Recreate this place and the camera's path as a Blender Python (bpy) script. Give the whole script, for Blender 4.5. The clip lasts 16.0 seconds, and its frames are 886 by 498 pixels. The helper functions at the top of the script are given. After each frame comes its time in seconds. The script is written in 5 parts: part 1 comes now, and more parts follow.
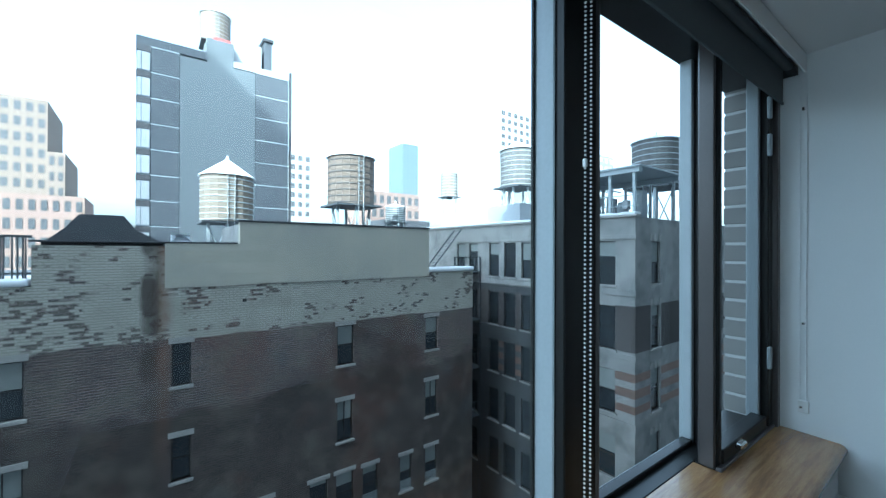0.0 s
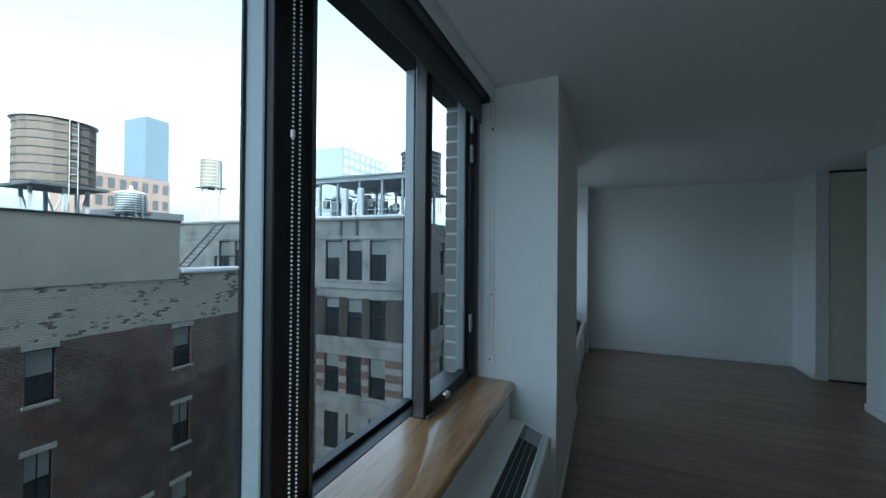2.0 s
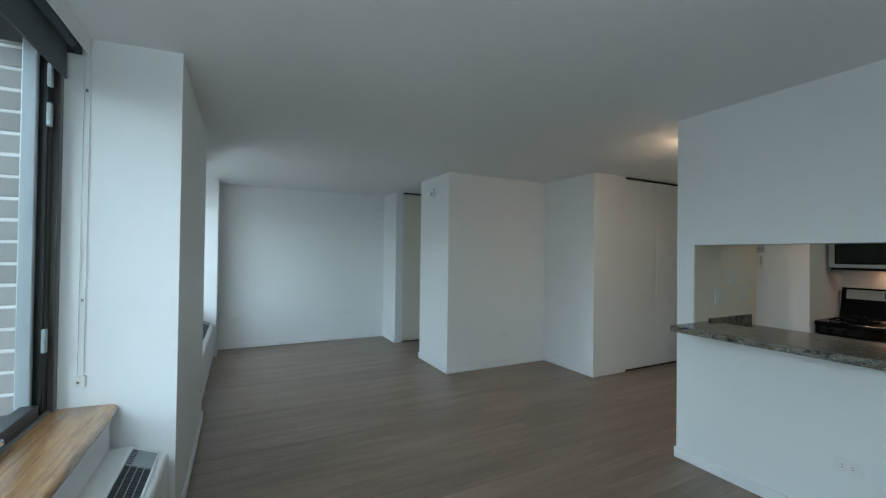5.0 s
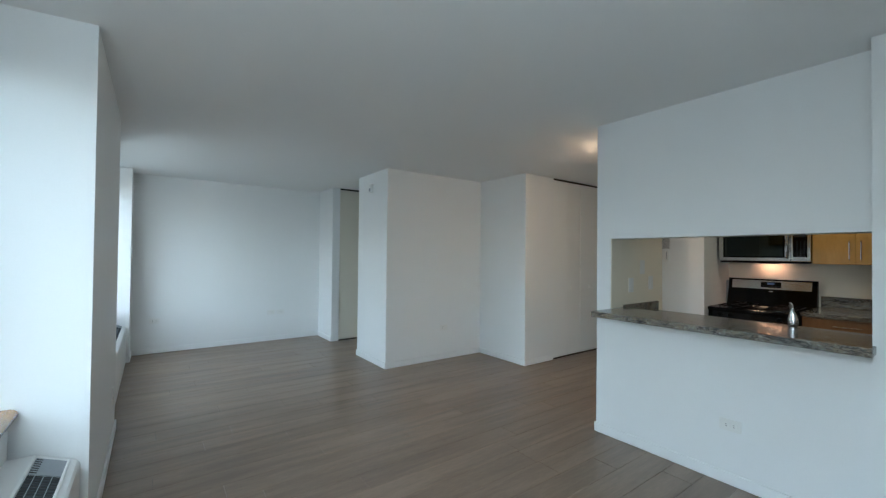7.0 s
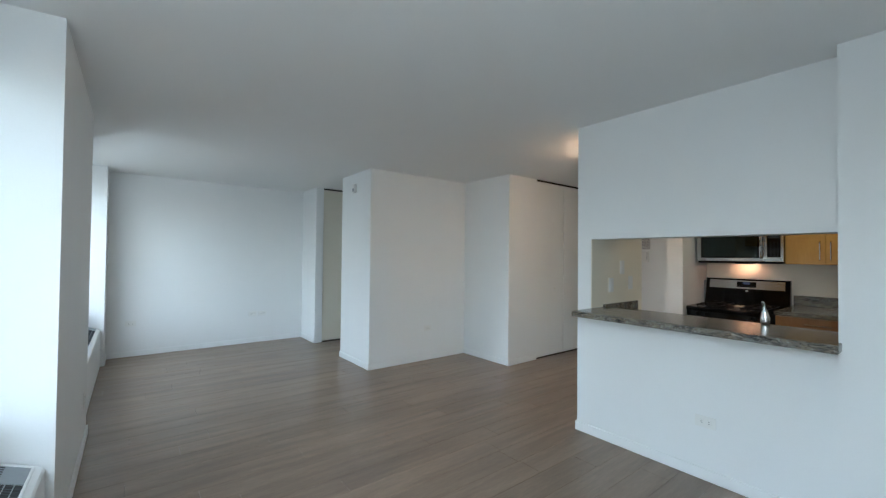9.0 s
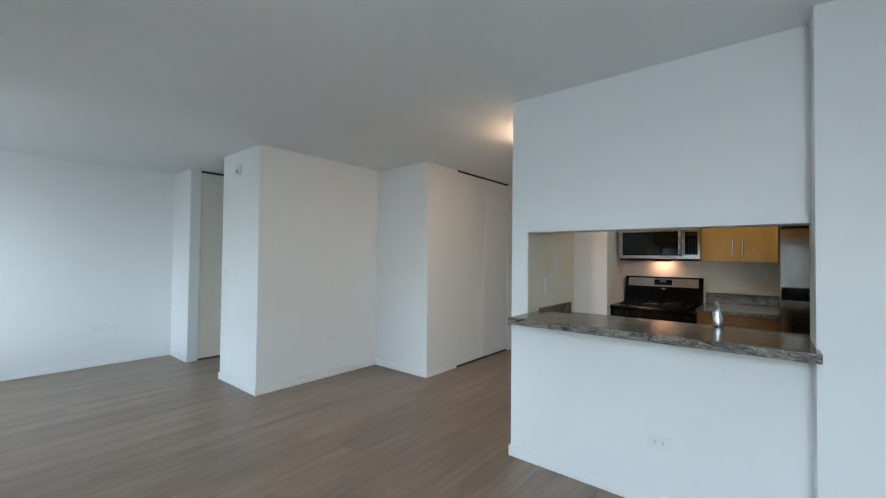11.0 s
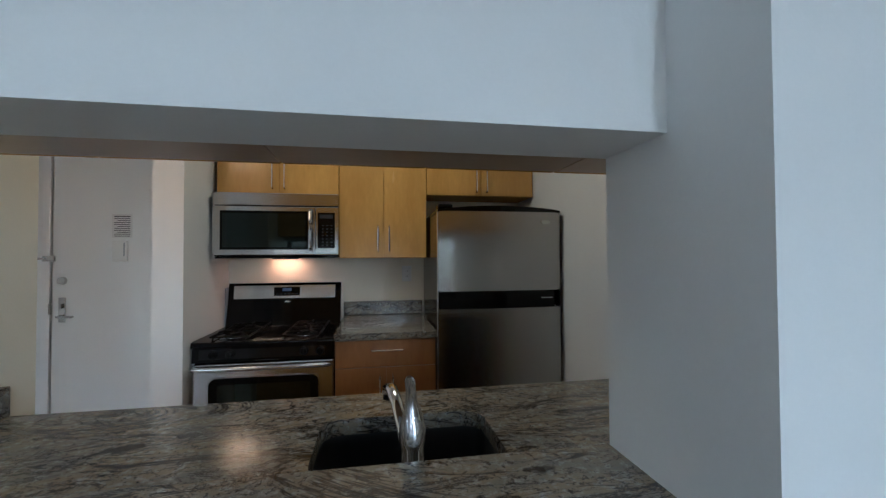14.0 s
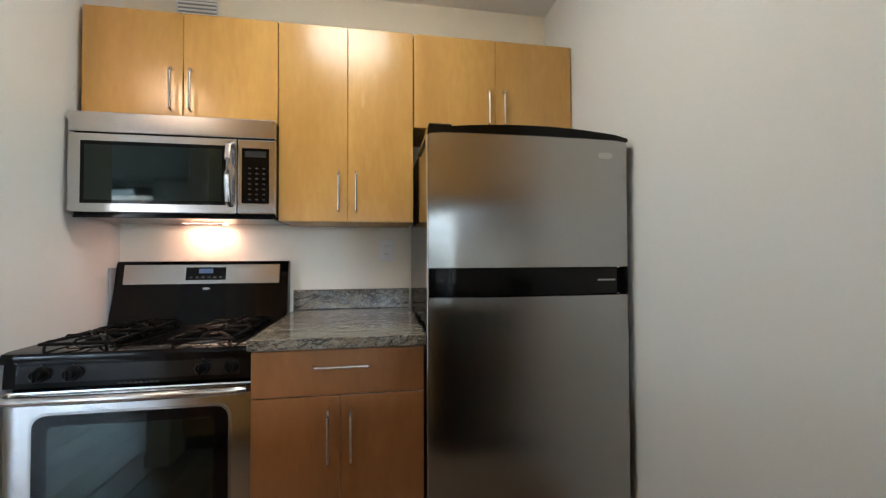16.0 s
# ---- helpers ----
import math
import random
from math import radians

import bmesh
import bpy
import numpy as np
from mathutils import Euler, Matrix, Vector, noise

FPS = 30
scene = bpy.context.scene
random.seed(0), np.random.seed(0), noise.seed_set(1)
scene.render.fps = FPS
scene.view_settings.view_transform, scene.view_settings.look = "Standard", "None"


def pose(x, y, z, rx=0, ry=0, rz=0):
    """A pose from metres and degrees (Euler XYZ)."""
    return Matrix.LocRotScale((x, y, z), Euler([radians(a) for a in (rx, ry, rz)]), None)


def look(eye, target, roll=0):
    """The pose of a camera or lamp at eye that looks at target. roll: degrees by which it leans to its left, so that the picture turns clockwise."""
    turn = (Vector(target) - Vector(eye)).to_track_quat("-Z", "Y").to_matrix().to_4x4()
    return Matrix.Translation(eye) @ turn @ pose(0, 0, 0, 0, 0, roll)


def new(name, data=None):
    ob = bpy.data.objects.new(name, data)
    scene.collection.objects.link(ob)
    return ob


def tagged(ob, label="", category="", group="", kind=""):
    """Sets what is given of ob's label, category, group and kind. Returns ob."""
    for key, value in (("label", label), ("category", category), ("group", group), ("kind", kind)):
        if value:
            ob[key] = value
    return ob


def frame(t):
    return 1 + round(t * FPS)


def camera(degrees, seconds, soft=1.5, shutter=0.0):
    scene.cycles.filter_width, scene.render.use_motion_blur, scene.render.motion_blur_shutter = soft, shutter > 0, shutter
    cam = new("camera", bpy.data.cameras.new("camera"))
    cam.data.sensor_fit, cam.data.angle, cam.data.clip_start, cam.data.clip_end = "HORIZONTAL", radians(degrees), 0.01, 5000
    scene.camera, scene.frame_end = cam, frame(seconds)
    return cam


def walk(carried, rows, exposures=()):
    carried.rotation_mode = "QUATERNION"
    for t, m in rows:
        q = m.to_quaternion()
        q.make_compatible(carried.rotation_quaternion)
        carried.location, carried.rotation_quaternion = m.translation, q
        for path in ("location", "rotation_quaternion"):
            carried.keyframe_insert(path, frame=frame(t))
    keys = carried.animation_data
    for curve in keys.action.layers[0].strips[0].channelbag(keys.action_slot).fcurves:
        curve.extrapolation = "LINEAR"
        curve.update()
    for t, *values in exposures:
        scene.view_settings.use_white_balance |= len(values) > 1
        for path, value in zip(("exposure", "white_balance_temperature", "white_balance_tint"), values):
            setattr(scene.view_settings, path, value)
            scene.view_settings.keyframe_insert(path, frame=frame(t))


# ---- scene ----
cam = camera(96.1, 16.0, soft=1.3)
PATH = [
    (0, (0.934, 0.941, 1.515), (2.131, 2.542, 1.521), 0.2),
    (0.5, (0.986, 0.895, 1.497), (2.35, 2.358, 1.503), 0.2),
    (1, (1.037, 0.837, 1.464), (2.556, 2.138, 1.473), 0.4),
    (1.5, (1.048, 0.808, 1.446), (2.737, 1.879, 1.457), 0.5),
    (2, (1.038, 0.789, 1.438), (2.889, 1.545, 1.451), 0.5),
    (2.5, (1.021, 0.771, 1.442), (2.985, 1.148, 1.456), 0.6),
    (3, (0.989, 0.752, 1.442), (2.989, 0.767, 1.458), 0.6),
    (3.5, (0.952, 0.734, 1.444), (2.931, 0.446, 1.464), 0.8),
    (4, (0.935, 0.73, 1.448), (2.863, 0.198, 1.465), 0.7),
    (4.5, (0.925, 0.751, 1.438), (2.781, 0.007, 1.459), 0.7),
    (5, (0.922, 0.767, 1.423), (2.702, -0.143, 1.447), 0.7),
    (7.5, (0.824, 0.817, 1.366), (2.426, -0.38, 1.396), 0.6),
    (8, (0.758, 0.806, 1.378), (2.349, -0.406, 1.41), 0.6),
    (10.5, (1.207, 0.593, 1.337), (2.663, -0.778, 1.377), 0.7),
    (11, (1.339, 0.378, 1.336), (2.606, -1.169, 1.376), 0.6),
    (11.5, (1.458, 0.187, 1.364), (2.377, -1.589, 1.408), 0.4),
    (12, (1.516, -0.132, 1.368), (2.02, -2.067, 1.409), 0.4),
    (12.5, (1.576, -0.48, 1.358), (1.683, -2.476, 1.408), 0.2),
    (13, (1.634, -0.82, 1.377), (1.448, -2.811, 1.419), 0.1),
    (13.5, (1.617, -1.177, 1.344), (1.295, -3.151, 1.378), -0.4),
    (14, (1.621, -1.505, 1.321), (1.281, -3.475, 1.362), -0.3),
    (14.3, (1.606, -1.704, 1.327), (1.29, -3.679, 1.359), -0.2),
    (14.5, (1.631, -1.804, 1.308), (1.292, -3.775, 1.345), -0.2),
    (15, (1.558, -2.037, 1.285), (1.225, -4.009, 1.307), -0.4),
    (15.5, (1.454, -2.288, 1.194), (1.144, -4.262, 1.255), 0.0),
    (16, (1.441, -2.399, 1.166), (1.107, -4.371, 1.204), -0.2),
]
walk(cam, [(t, look(eye, target, roll)) for t, eye, target, roll in PATH],
     exposures=[(0, 1.95, 4880, -6), (1.5, 1.66, 5000, -6), (2.3, 1.5, 5150, -6), (3, 2.0, 5300, -6), (3.5, 2.4, 5350, -6), (5, 3.15, 5550, -4), (7.5, 3.6, 5650, 0),
                (10.5, 3.83, 5750, 2), (12.5, 3.85, 5700, 3), (13, 3.75, 5650, 4), (13.5, 3.75, 5400, 4), (14.3, 3.95, 5250, 3), (15, 4.65, 5600, 6), (16, 5.0, 5450, 4)])

# ---- world, sun, exposure ----
SUN_ELEV, SUN_AZ = 34.0, -130.0   # azimuth measured from +y towards +x
world = bpy.data.worlds.new("sky_world")
scene.world = world
world.use_nodes = True
wn = world.node_tree.nodes
sky = wn.new("ShaderNodeTexSky")
sky.sky_type = 'NISHITA'
sky.sun_disc = False
sky.sun_elevation = radians(SUN_ELEV)
sky.sun_rotation = radians(SUN_AZ)
sky.dust_density = 5.0
sky.air_density = 1.0
wn["Background"].inputs["Strength"].default_value = 0.15
pale = wn.new("ShaderNodeHueSaturation")   # a thin veil of winter haze pales the sky
pale.inputs["Saturation"].default_value = 0.4
pale.inputs["Value"].default_value = 1.25
world.node_tree.links.new(sky.outputs[0], pale.inputs["Color"])
world.node_tree.links.new(pale.outputs[0], wn["Background"].inputs["Color"])
sun_data = bpy.data.lights.new("sun", 'SUN')
sun_data.energy = 2.8
sun_data.angle = radians(0.5)
sun_data.color = (1.0, 0.93, 0.82)
sun = new("sun", sun_data)
sd = Vector((math.sin(radians(SUN_AZ)) * math.cos(radians(SUN_ELEV)),
             math.cos(radians(SUN_AZ)) * math.cos(radians(SUN_ELEV)), math.sin(radians(SUN_ELEV))))
sun.matrix_world = look(sd * 60, (0, 0, 0))


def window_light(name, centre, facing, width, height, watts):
    """An area lamp added at a window to fill in for sky light."""
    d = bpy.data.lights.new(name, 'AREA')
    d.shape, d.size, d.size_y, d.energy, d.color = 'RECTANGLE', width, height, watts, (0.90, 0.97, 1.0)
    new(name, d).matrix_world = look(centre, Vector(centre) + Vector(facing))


# Added fill lamp at window 1's unseen west end, room side of the blind
window_light("window_fill_light", (0.70, 1.45, 1.45), (0.62, -0.72, -0.55), 0.24, 1.3, 2.5)
window_light("window_fill_light", (5.95, 1.50, 1.50), (0.35, -1, -0.35), 2.0, 1.50, 0.9)

# ---- materials ----
MATS = {}


def material(name, color, rough=0.6, metal=0.0, vary=0.06, scale=6.0, fine=90.0, bump=0.02, stretch=(1, 1, 1), tint=None,
             tint_scale=1.5, tint_amount=0.0, island=0.0, coat=0.0, spec=0.5, rough_vary=0.08):
    """A principled surface with broad and fine variation of colour, roughness and relief."""
    if name in MATS:
        return MATS[name]
    m = bpy.data.materials.new(name)
    m.use_nodes = True
    n, l = m.node_tree.nodes, m.node_tree.links
    b = n["Principled BSDF"]
    co = n.new("ShaderNodeTexCoord")
    mp = n.new("ShaderNodeMapping")
    mp.inputs["Scale"].default_value = stretch
    l.new(co.outputs["Object"], mp.inputs["Vector"])
    broad = n.new("ShaderNodeTexNoise")
    broad.inputs["Scale"].default_value = scale
    broad.inputs["Detail"].default_value = 5
    grain = n.new("ShaderNodeTexNoise")
    grain.inputs["Scale"].default_value = fine
    grain.inputs["Detail"].default_value = 3
    l.new(mp.outputs[0], broad.inputs["Vector"])
    l.new(mp.outputs[0], grain.inputs["Vector"])
    add = n.new("ShaderNodeMath")
    add.operation = 'ADD'
    l.new(broad.outputs["Fac"], add.inputs[0])
    l.new(grain.outputs["Fac"], add.inputs[1])
    rng = n.new("ShaderNodeMapRange")
    rng.inputs["From Min"].default_value = 0.6
    rng.inputs["From Max"].default_value = 1.4
    rng.inputs["To Min"].default_value = 1 - vary
    rng.inputs["To Max"].default_value = 1 + vary
    l.new(add.outputs[0], rng.inputs["Value"])
    hsv = n.new("ShaderNodeHueSaturation")
    hsv.inputs["Color"].default_value = (*color, 1)
    val = rng.outputs[0]
    if island:
        oi = n.new("ShaderNodeObjectInfo")
        geo = n.new("ShaderNodeNewGeometry")
        s = n.new("ShaderNodeMath")
        s.operation = 'ADD'
        l.new(oi.outputs["Random"], s.inputs[0])
        l.new(geo.outputs["Random Per Island"], s.inputs[1])
        fr = n.new("ShaderNodeMath")
        fr.operation = 'FRACT'
        l.new(s.outputs[0], fr.inputs[0])
        mr = n.new("ShaderNodeMapRange")
        mr.inputs["To Min"].default_value = 1 - island
        mr.inputs["To Max"].default_value = 1 + island
        l.new(fr.outputs[0], mr.inputs["Value"])
        mul = n.new("ShaderNodeMath")
        mul.operation = 'MULTIPLY'
        l.new(mr.outputs[0], mul.inputs[0])
        l.new(val, mul.inputs[1])
        val = mul.outputs[0]
    l.new(val, hsv.inputs["Value"])
    col = hsv.outputs[0]
    if tint:
        tn = n.new("ShaderNodeTexNoise")
        tn.inputs["Scale"].default_value = tint_scale
        tn.inputs["Detail"].default_value = 6
        tn.inputs["Roughness"].default_value = 0.65
        l.new(mp.outputs[0], tn.inputs["Vector"])
        tr = n.new("ShaderNodeMapRange")
        tr.inputs["From Min"].default_value = 0.42
        tr.inputs["From Max"].default_value = 0.66
        tr.inputs["To Max"].default_value = tint_amount
        l.new(tn.outputs["Fac"], tr.inputs["Value"])
        mix = n.new("ShaderNodeMix")
        mix.data_type = 'RGBA'
        l.new(tr.outputs[0], mix.inputs["Factor"])
        l.new(col, mix.inputs["A"])
        mix.inputs["B"].default_value = (*tint, 1)
        col = mix.outputs["Result"]
    l.new(col, b.inputs["Base Color"])
    rr = n.new("ShaderNodeMapRange")
    rr.inputs["To Min"].default_value = max(0.02, rough - rough_vary)
    rr.inputs["To Max"].default_value = min(1, rough + rough_vary)
    l.new(broad.outputs["Fac"], rr.inputs["Value"])
    l.new(rr.outputs[0], b.inputs["Roughness"])
    b.inputs["Metallic"].default_value = metal
    b.inputs["Specular IOR Level"].default_value = spec
    b.inputs["Coat Weight"].default_value = coat
    if bump:
        bp = n.new("ShaderNodeBump")
        bp.inputs["Strength"].default_value = 0.6
        bp.inputs["Distance"].default_value = bump
        l.new(grain.outputs["Fac"], bp.inputs["Height"])
        l.new(bp.outputs[0], b.inputs["Normal"])
    MATS[name] = m
    return m


def glow(name, color, strength):
    m = bpy.data.materials.new(name)
    m.use_nodes = True
    b = m.node_tree.nodes["Principled BSDF"]
    b.inputs["Base Color"].default_value = (*color, 1)
    b.inputs["Emission Color"].default_value = (*color, 1)
    b.inputs["Emission Strength"].default_value = strength
    return m


def glass(name, tint=(0.975, 0.99, 0.985)):
    m = bpy.data.materials.new(name)
    m.use_nodes = True
    n, l = m.node_tree.nodes, m.node_tree.links
    n.remove(n["Principled BSDF"])
    tr = n.new("ShaderNodeBsdfTransparent")
    tr.inputs[0].default_value = (*tint, 1)
    gl = n.new("ShaderNodeBsdfGlossy")
    gl.inputs["Roughness"].default_value = 0.01
    mx = n.new("ShaderNodeMixShader")
    mx.inputs[0].default_value = 0.025
    l.new(tr.outputs[0], mx.inputs[1])
    l.new(gl.outputs[0], mx.inputs[2])
    l.new(mx.outputs[0], n["Material Output"].inputs[0])
    return m


PAINT = material("white_wall_paint", (0.80, 0.81, 0.81), 0.55, vary=0.015, scale=1.5, fine=160, bump=0.0004, rough_vary=0.1)
CEIL = material("ceiling_paint", (0.83, 0.84, 0.84), 0.8, vary=0.015, scale=1.2, fine=140, bump=0.001)
CREAM = material("cream_wall_paint", (0.82, 0.765, 0.645), 0.55, vary=0.015, scale=1.5, fine=160, bump=0.0008)
TRIM = material("white_trim_paint", (0.82, 0.83, 0.83), 0.35, vary=0.02, scale=4, fine=120, bump=0.0005)
DOORW = material("white_door_paint", (0.80, 0.81, 0.80), 0.4, vary=0.02, scale=2, fine=120, bump=0.0005)
CREAMDOOR = material("cream_door_paint", (0.74, 0.70, 0.60), 0.45, vary=0.03, scale=2, fine=120, bump=0.0005)
FLOORW = material("grey_oak_plank", (0.258, 0.188, 0.136), 0.32, vary=0.2, scale=1.6, fine=22, bump=0.0004, stretch=(9, 0.8, 1), island=0.10,
                  tint=(0.15, 0.11, 0.083), tint_scale=1.1, tint_amount=0.75)
GAP = material("dark_joint", (0.03, 0.025, 0.02), 0.9, bump=0)
DARKFRAME = material("bronze_window_frame", (0.016, 0.016, 0.016), 0.4, metal=0.3, vary=0.1, bump=0.0003)
GREYFRAME = material("grey_metal_frame", (0.40, 0.44, 0.46), 0.4, metal=0.1, vary=0.06, bump=0.0003)
BROWNFRAME = material("brown_metal_frame", (0.11, 0.10, 0.098), 0.3, metal=0.3, vary=0.06, bump=0.0003)
SILLW = material("varnished_oak_sill", (0.42, 0.235, 0.095), 0.16, vary=0.3, scale=2.5, fine=30, bump=0.0012, stretch=(1.2, 14, 14), coat=0.6,
                 tint=(0.20, 0.10, 0.04), tint_scale=3.0, tint_amount=0.75)
FABRIC = material("grey_blind_fabric", (0.11, 0.125, 0.135), 0.85, vary=0.06, scale=30, fine=600, bump=0.0004)
GLASS = glass("window_glass")
BLACK = material("black_enamel", (0.003, 0.003, 0.0033), 0.1, vary=0.1, bump=0, spec=0.2)
MATTBLACK = material("matt_black_iron", (0.003, 0.003, 0.003), 0.45, spec=0.10, vary=0.15, fine=200, bump=0.0005)
STEEL = material("brushed_steel", (0.40, 0.395, 0.385), 0.22, metal=1.0, vary=0.03, scale=2, fine=160, bump=0, stretch=(30, 30, 1), rough_vary=0.02)


def brush(m, amount):
    """Vertical brushing: reflections spread sideways."""
    t = m.node_tree.nodes.new("ShaderNodeTangent")
    t.direction_type, t.axis = 'RADIAL', 'Z'
    b = m.node_tree.nodes["Principled BSDF"]
    m.node_tree.links.new(t.outputs[0], b.inputs["Tangent"])
    b.inputs["Anisotropic"].default_value = amount


brush(STEEL, 0.92)
STEELH = material("brushed_steel_bright", (0.52, 0.515, 0.505), 0.19, metal=1.0, vary=0.03, scale=3, fine=160, bump=0, stretch=(30, 30, 1), rough_vary=0.015)
brush(STEELH, 0.5)
HANDLE = material("satin_nickel", (0.78, 0.77, 0.75), 0.25, metal=1.0, vary=0.03, bump=0, rough_vary=0.04)
CHROME = material("polished_chrome", (0.82, 0.82, 0.83), 0.05, metal=1.0, vary=0.02, bump=0, rough_vary=0.02)
MAPLE = material("honey_maple", (0.56, 0.325, 0.092), 0.24, vary=0.10, scale=1.6, fine=14, bump=0.0001, stretch=(4, 4, 1.0), island=0.08, coat=0.0,
                 tint=(0.44, 0.235, 0.06), tint_scale=1.2, tint_amount=0.6)
# Maple copy: redder, and darkened for the weaker light below the worktop
DIMMAPLE = material("dimmed_red_maple", (0.33, 0.148, 0.052), 0.3, vary=0.12, scale=1.6, fine=14, bump=0.0001, stretch=(4, 4, 1.0), coat=0.15,
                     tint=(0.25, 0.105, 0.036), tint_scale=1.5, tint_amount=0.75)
GREYPAINT = material("grey_painted_panel", (0.30, 0.33, 0.36), 0.5, vary=0.05, bump=0.0003)
OVENGLASS = material("coated_oven_glass", (0.003, 0.005, 0.0045), 0.04, vary=0.05, bump=0, spec=0.55, rough_vary=0.01)
OVENGLASS.node_tree.nodes["Principled BSDF"].inputs["Specular Tint"].default_value = (0.85, 1.0, 0.95, 1)
PLASTICW = material("white_plastic", (0.78, 0.78, 0.76), 0.35, vary=0.02, bump=0)
HOLE = material("socket_slot_dark", (0.03, 0.03, 0.03), 0.7, bump=0)


def granite(name, base, pale, dark, warm):
    """Polished granite: pale and dark veins that run in drifts over a speckled ground."""
    m = bpy.data.materials.new(name)
    m.use_nodes = True
    n, l = m.node_tree.nodes, m.node_tree.links
    b = n["Principled BSDF"]
    co = n.new("ShaderNodeTexCoord")
    mp = n.new("ShaderNodeMapping")
    mp.inputs["Rotation"].default_value = (0, 0, radians(24))
    mp.inputs["Scale"].default_value = (1.0, 3.2, 3.2)
    l.new(co.outputs["Object"], mp.inputs["Vector"])

    def noise_tex(scale, detail, distort, raw=False):
        t = n.new("ShaderNodeTexNoise")
        t.inputs["Scale"].default_value, t.inputs["Detail"].default_value = scale, detail
        t.inputs["Roughness"].default_value = 0.7
        t.inputs["Distortion"].default_value = distort
        l.new((co.outputs["Object"] if raw else mp.outputs[0]), t.inputs["Vector"])
        return t.outputs["Fac"]

    def blend(fac, lo, hi, a, colour):
        r = n.new("ShaderNodeMapRange")
        r.inputs["From Min"].default_value, r.inputs["From Max"].default_value = lo, hi
        l.new(fac, r.inputs["Value"])
        x = n.new("ShaderNodeMix")
        x.data_type = 'RGBA'
        l.new(r.outputs[0], x.inputs["Factor"])
        if isinstance(a, tuple):
            x.inputs["A"].default_value = (*a, 1)
        else:
            l.new(a, x.inputs["A"])
        x.inputs["B"].default_value = (*colour, 1)
        return x.outputs["Result"]

    c = blend(noise_tex(4.0, 8, 0.8), 0.36, 0.56, base, warm)
    c = blend(noise_tex(60, 4, 0.2, True), 0.5, 0.7, c, pale)
    c = blend(noise_tex(85, 3, 0.0, True), 0.56, 0.68, c, dark)
    c = blend(noise_tex(3.0, 9, 1.9), 0.57, 0.63, c, dark)
    for scale, wide in ((0.9, 0.014), (1.3, 0.012), (2.6, 0.009)):
        d = n.new("ShaderNodeMath")
        d.operation = 'SUBTRACT'
        l.new(noise_tex(scale, 7, 1.2), d.inputs[0])
        d.inputs[1].default_value = 0.5
        ab = n.new("ShaderNodeMath")
        ab.operation = 'ABSOLUTE'
        l.new(d.outputs[0], ab.inputs[0])
        c = blend(ab.outputs[0], wide, 0.0, c, dark)
    l.new(c, b.inputs["Base Color"])
    b.inputs["Roughness"].default_value = 0.17
    return m


GRANITE = granite("polished_granite", (0.165, 0.168, 0.16), (0.33, 0.345, 0.335), (0.022, 0.021, 0.022), (0.24, 0.20, 0.145))


# ---- mesh helpers ----
def add_box(bm, x0, x1, y0, y1, z0, z1, bevel=0.0, seg=1):
    m = Matrix.Translation(((x0 + x1) / 2, (y0 + y1) / 2, (z0 + z1) / 2)) @ Matrix.Diagonal((abs(x1 - x0), abs(y1 - y0), abs(z1 - z0), 1))
    r = bmesh.ops.create_cube(bm, size=1, matrix=m)
    if bevel:
        es = list({e for v in r["verts"] for e in v.link_edges})
        bmesh.ops.bevel(bm, geom=es, offset=bevel, segments=seg, affect='EDGES', profile=0.6)
    return bm


def box(x0, x1, y0, y1, z0, z1, bevel=0.0, seg=1):
    return add_box(bmesh.new(), x0, x1, y0, y1, z0, z1, bevel, seg)


def add_rod(bm, a, b, r, r2=None, seg=12):
    a, b = Vector(a), Vector(b)
    d = b - a
    q = d.to_track_quat('Z', 'Y').to_matrix().to_4x4()
    bmesh.ops.create_cone(bm, cap_ends=True, segments=seg, radius1=r, radius2=r if r2 is None else r2, depth=d.length,
                          matrix=Matrix.Translation((a + b) / 2) @ q)
    return bm


def rod(a, b, r, r2=None, seg=12):
    return add_rod(bmesh.new(), a, b, r, r2, seg)


def add_tube(bm, points, radii, seg=12, cap=True):
    """A tube that follows points, with a radius (or a pair across and up) at each one."""
    pts = [Vector(p) for p in points]
    rings = []
    for i, p in enumerate(pts):
        d = (pts[min(i + 1, len(pts) - 1)] - pts[max(i - 1, 0)]).normalized()
        q = d.to_track_quat('Z', 'Y').to_matrix()
        r = radii[i] if isinstance(radii, (list, tuple)) else radii
        ra, rb = r if isinstance(r, tuple) else (r, r)
        rings.append([bm.verts.new(p + q @ Vector((ra * math.cos(2 * math.pi * k / seg), rb * math.sin(2 * math.pi * k / seg), 0))) for k in range(seg)])
    for a, b in zip(rings, rings[1:]):
        for k in range(seg):
            bm.faces.new((a[k], a[(k + 1) % seg], b[(k + 1) % seg], b[k]))
    if cap:
        bm.faces.new(rings[0][::-1])
        bm.faces.new(rings[-1])
    return bm


def tube(points, radii, seg=12):
    return add_tube(bmesh.new(), points, radii, seg)


def add_lathe(bm, profile, centre=(0, 0, 0), seg=24):
    cx, cy, cz = centre
    rings = [[bm.verts.new((cx + r * math.cos(2 * math.pi * k / seg), cy + r * math.sin(2 * math.pi * k / seg), cz + z)) for k in range(seg)] for r, z in profile]
    for a, b in zip(rings, rings[1:]):
        for k in range(seg):
            bm.faces.new((a[k], a[(k + 1) % seg], b[(k + 1) % seg], b[k]))
    bm.faces.new(rings[0][::-1])
    bm.faces.new(rings[-1])
    return bm


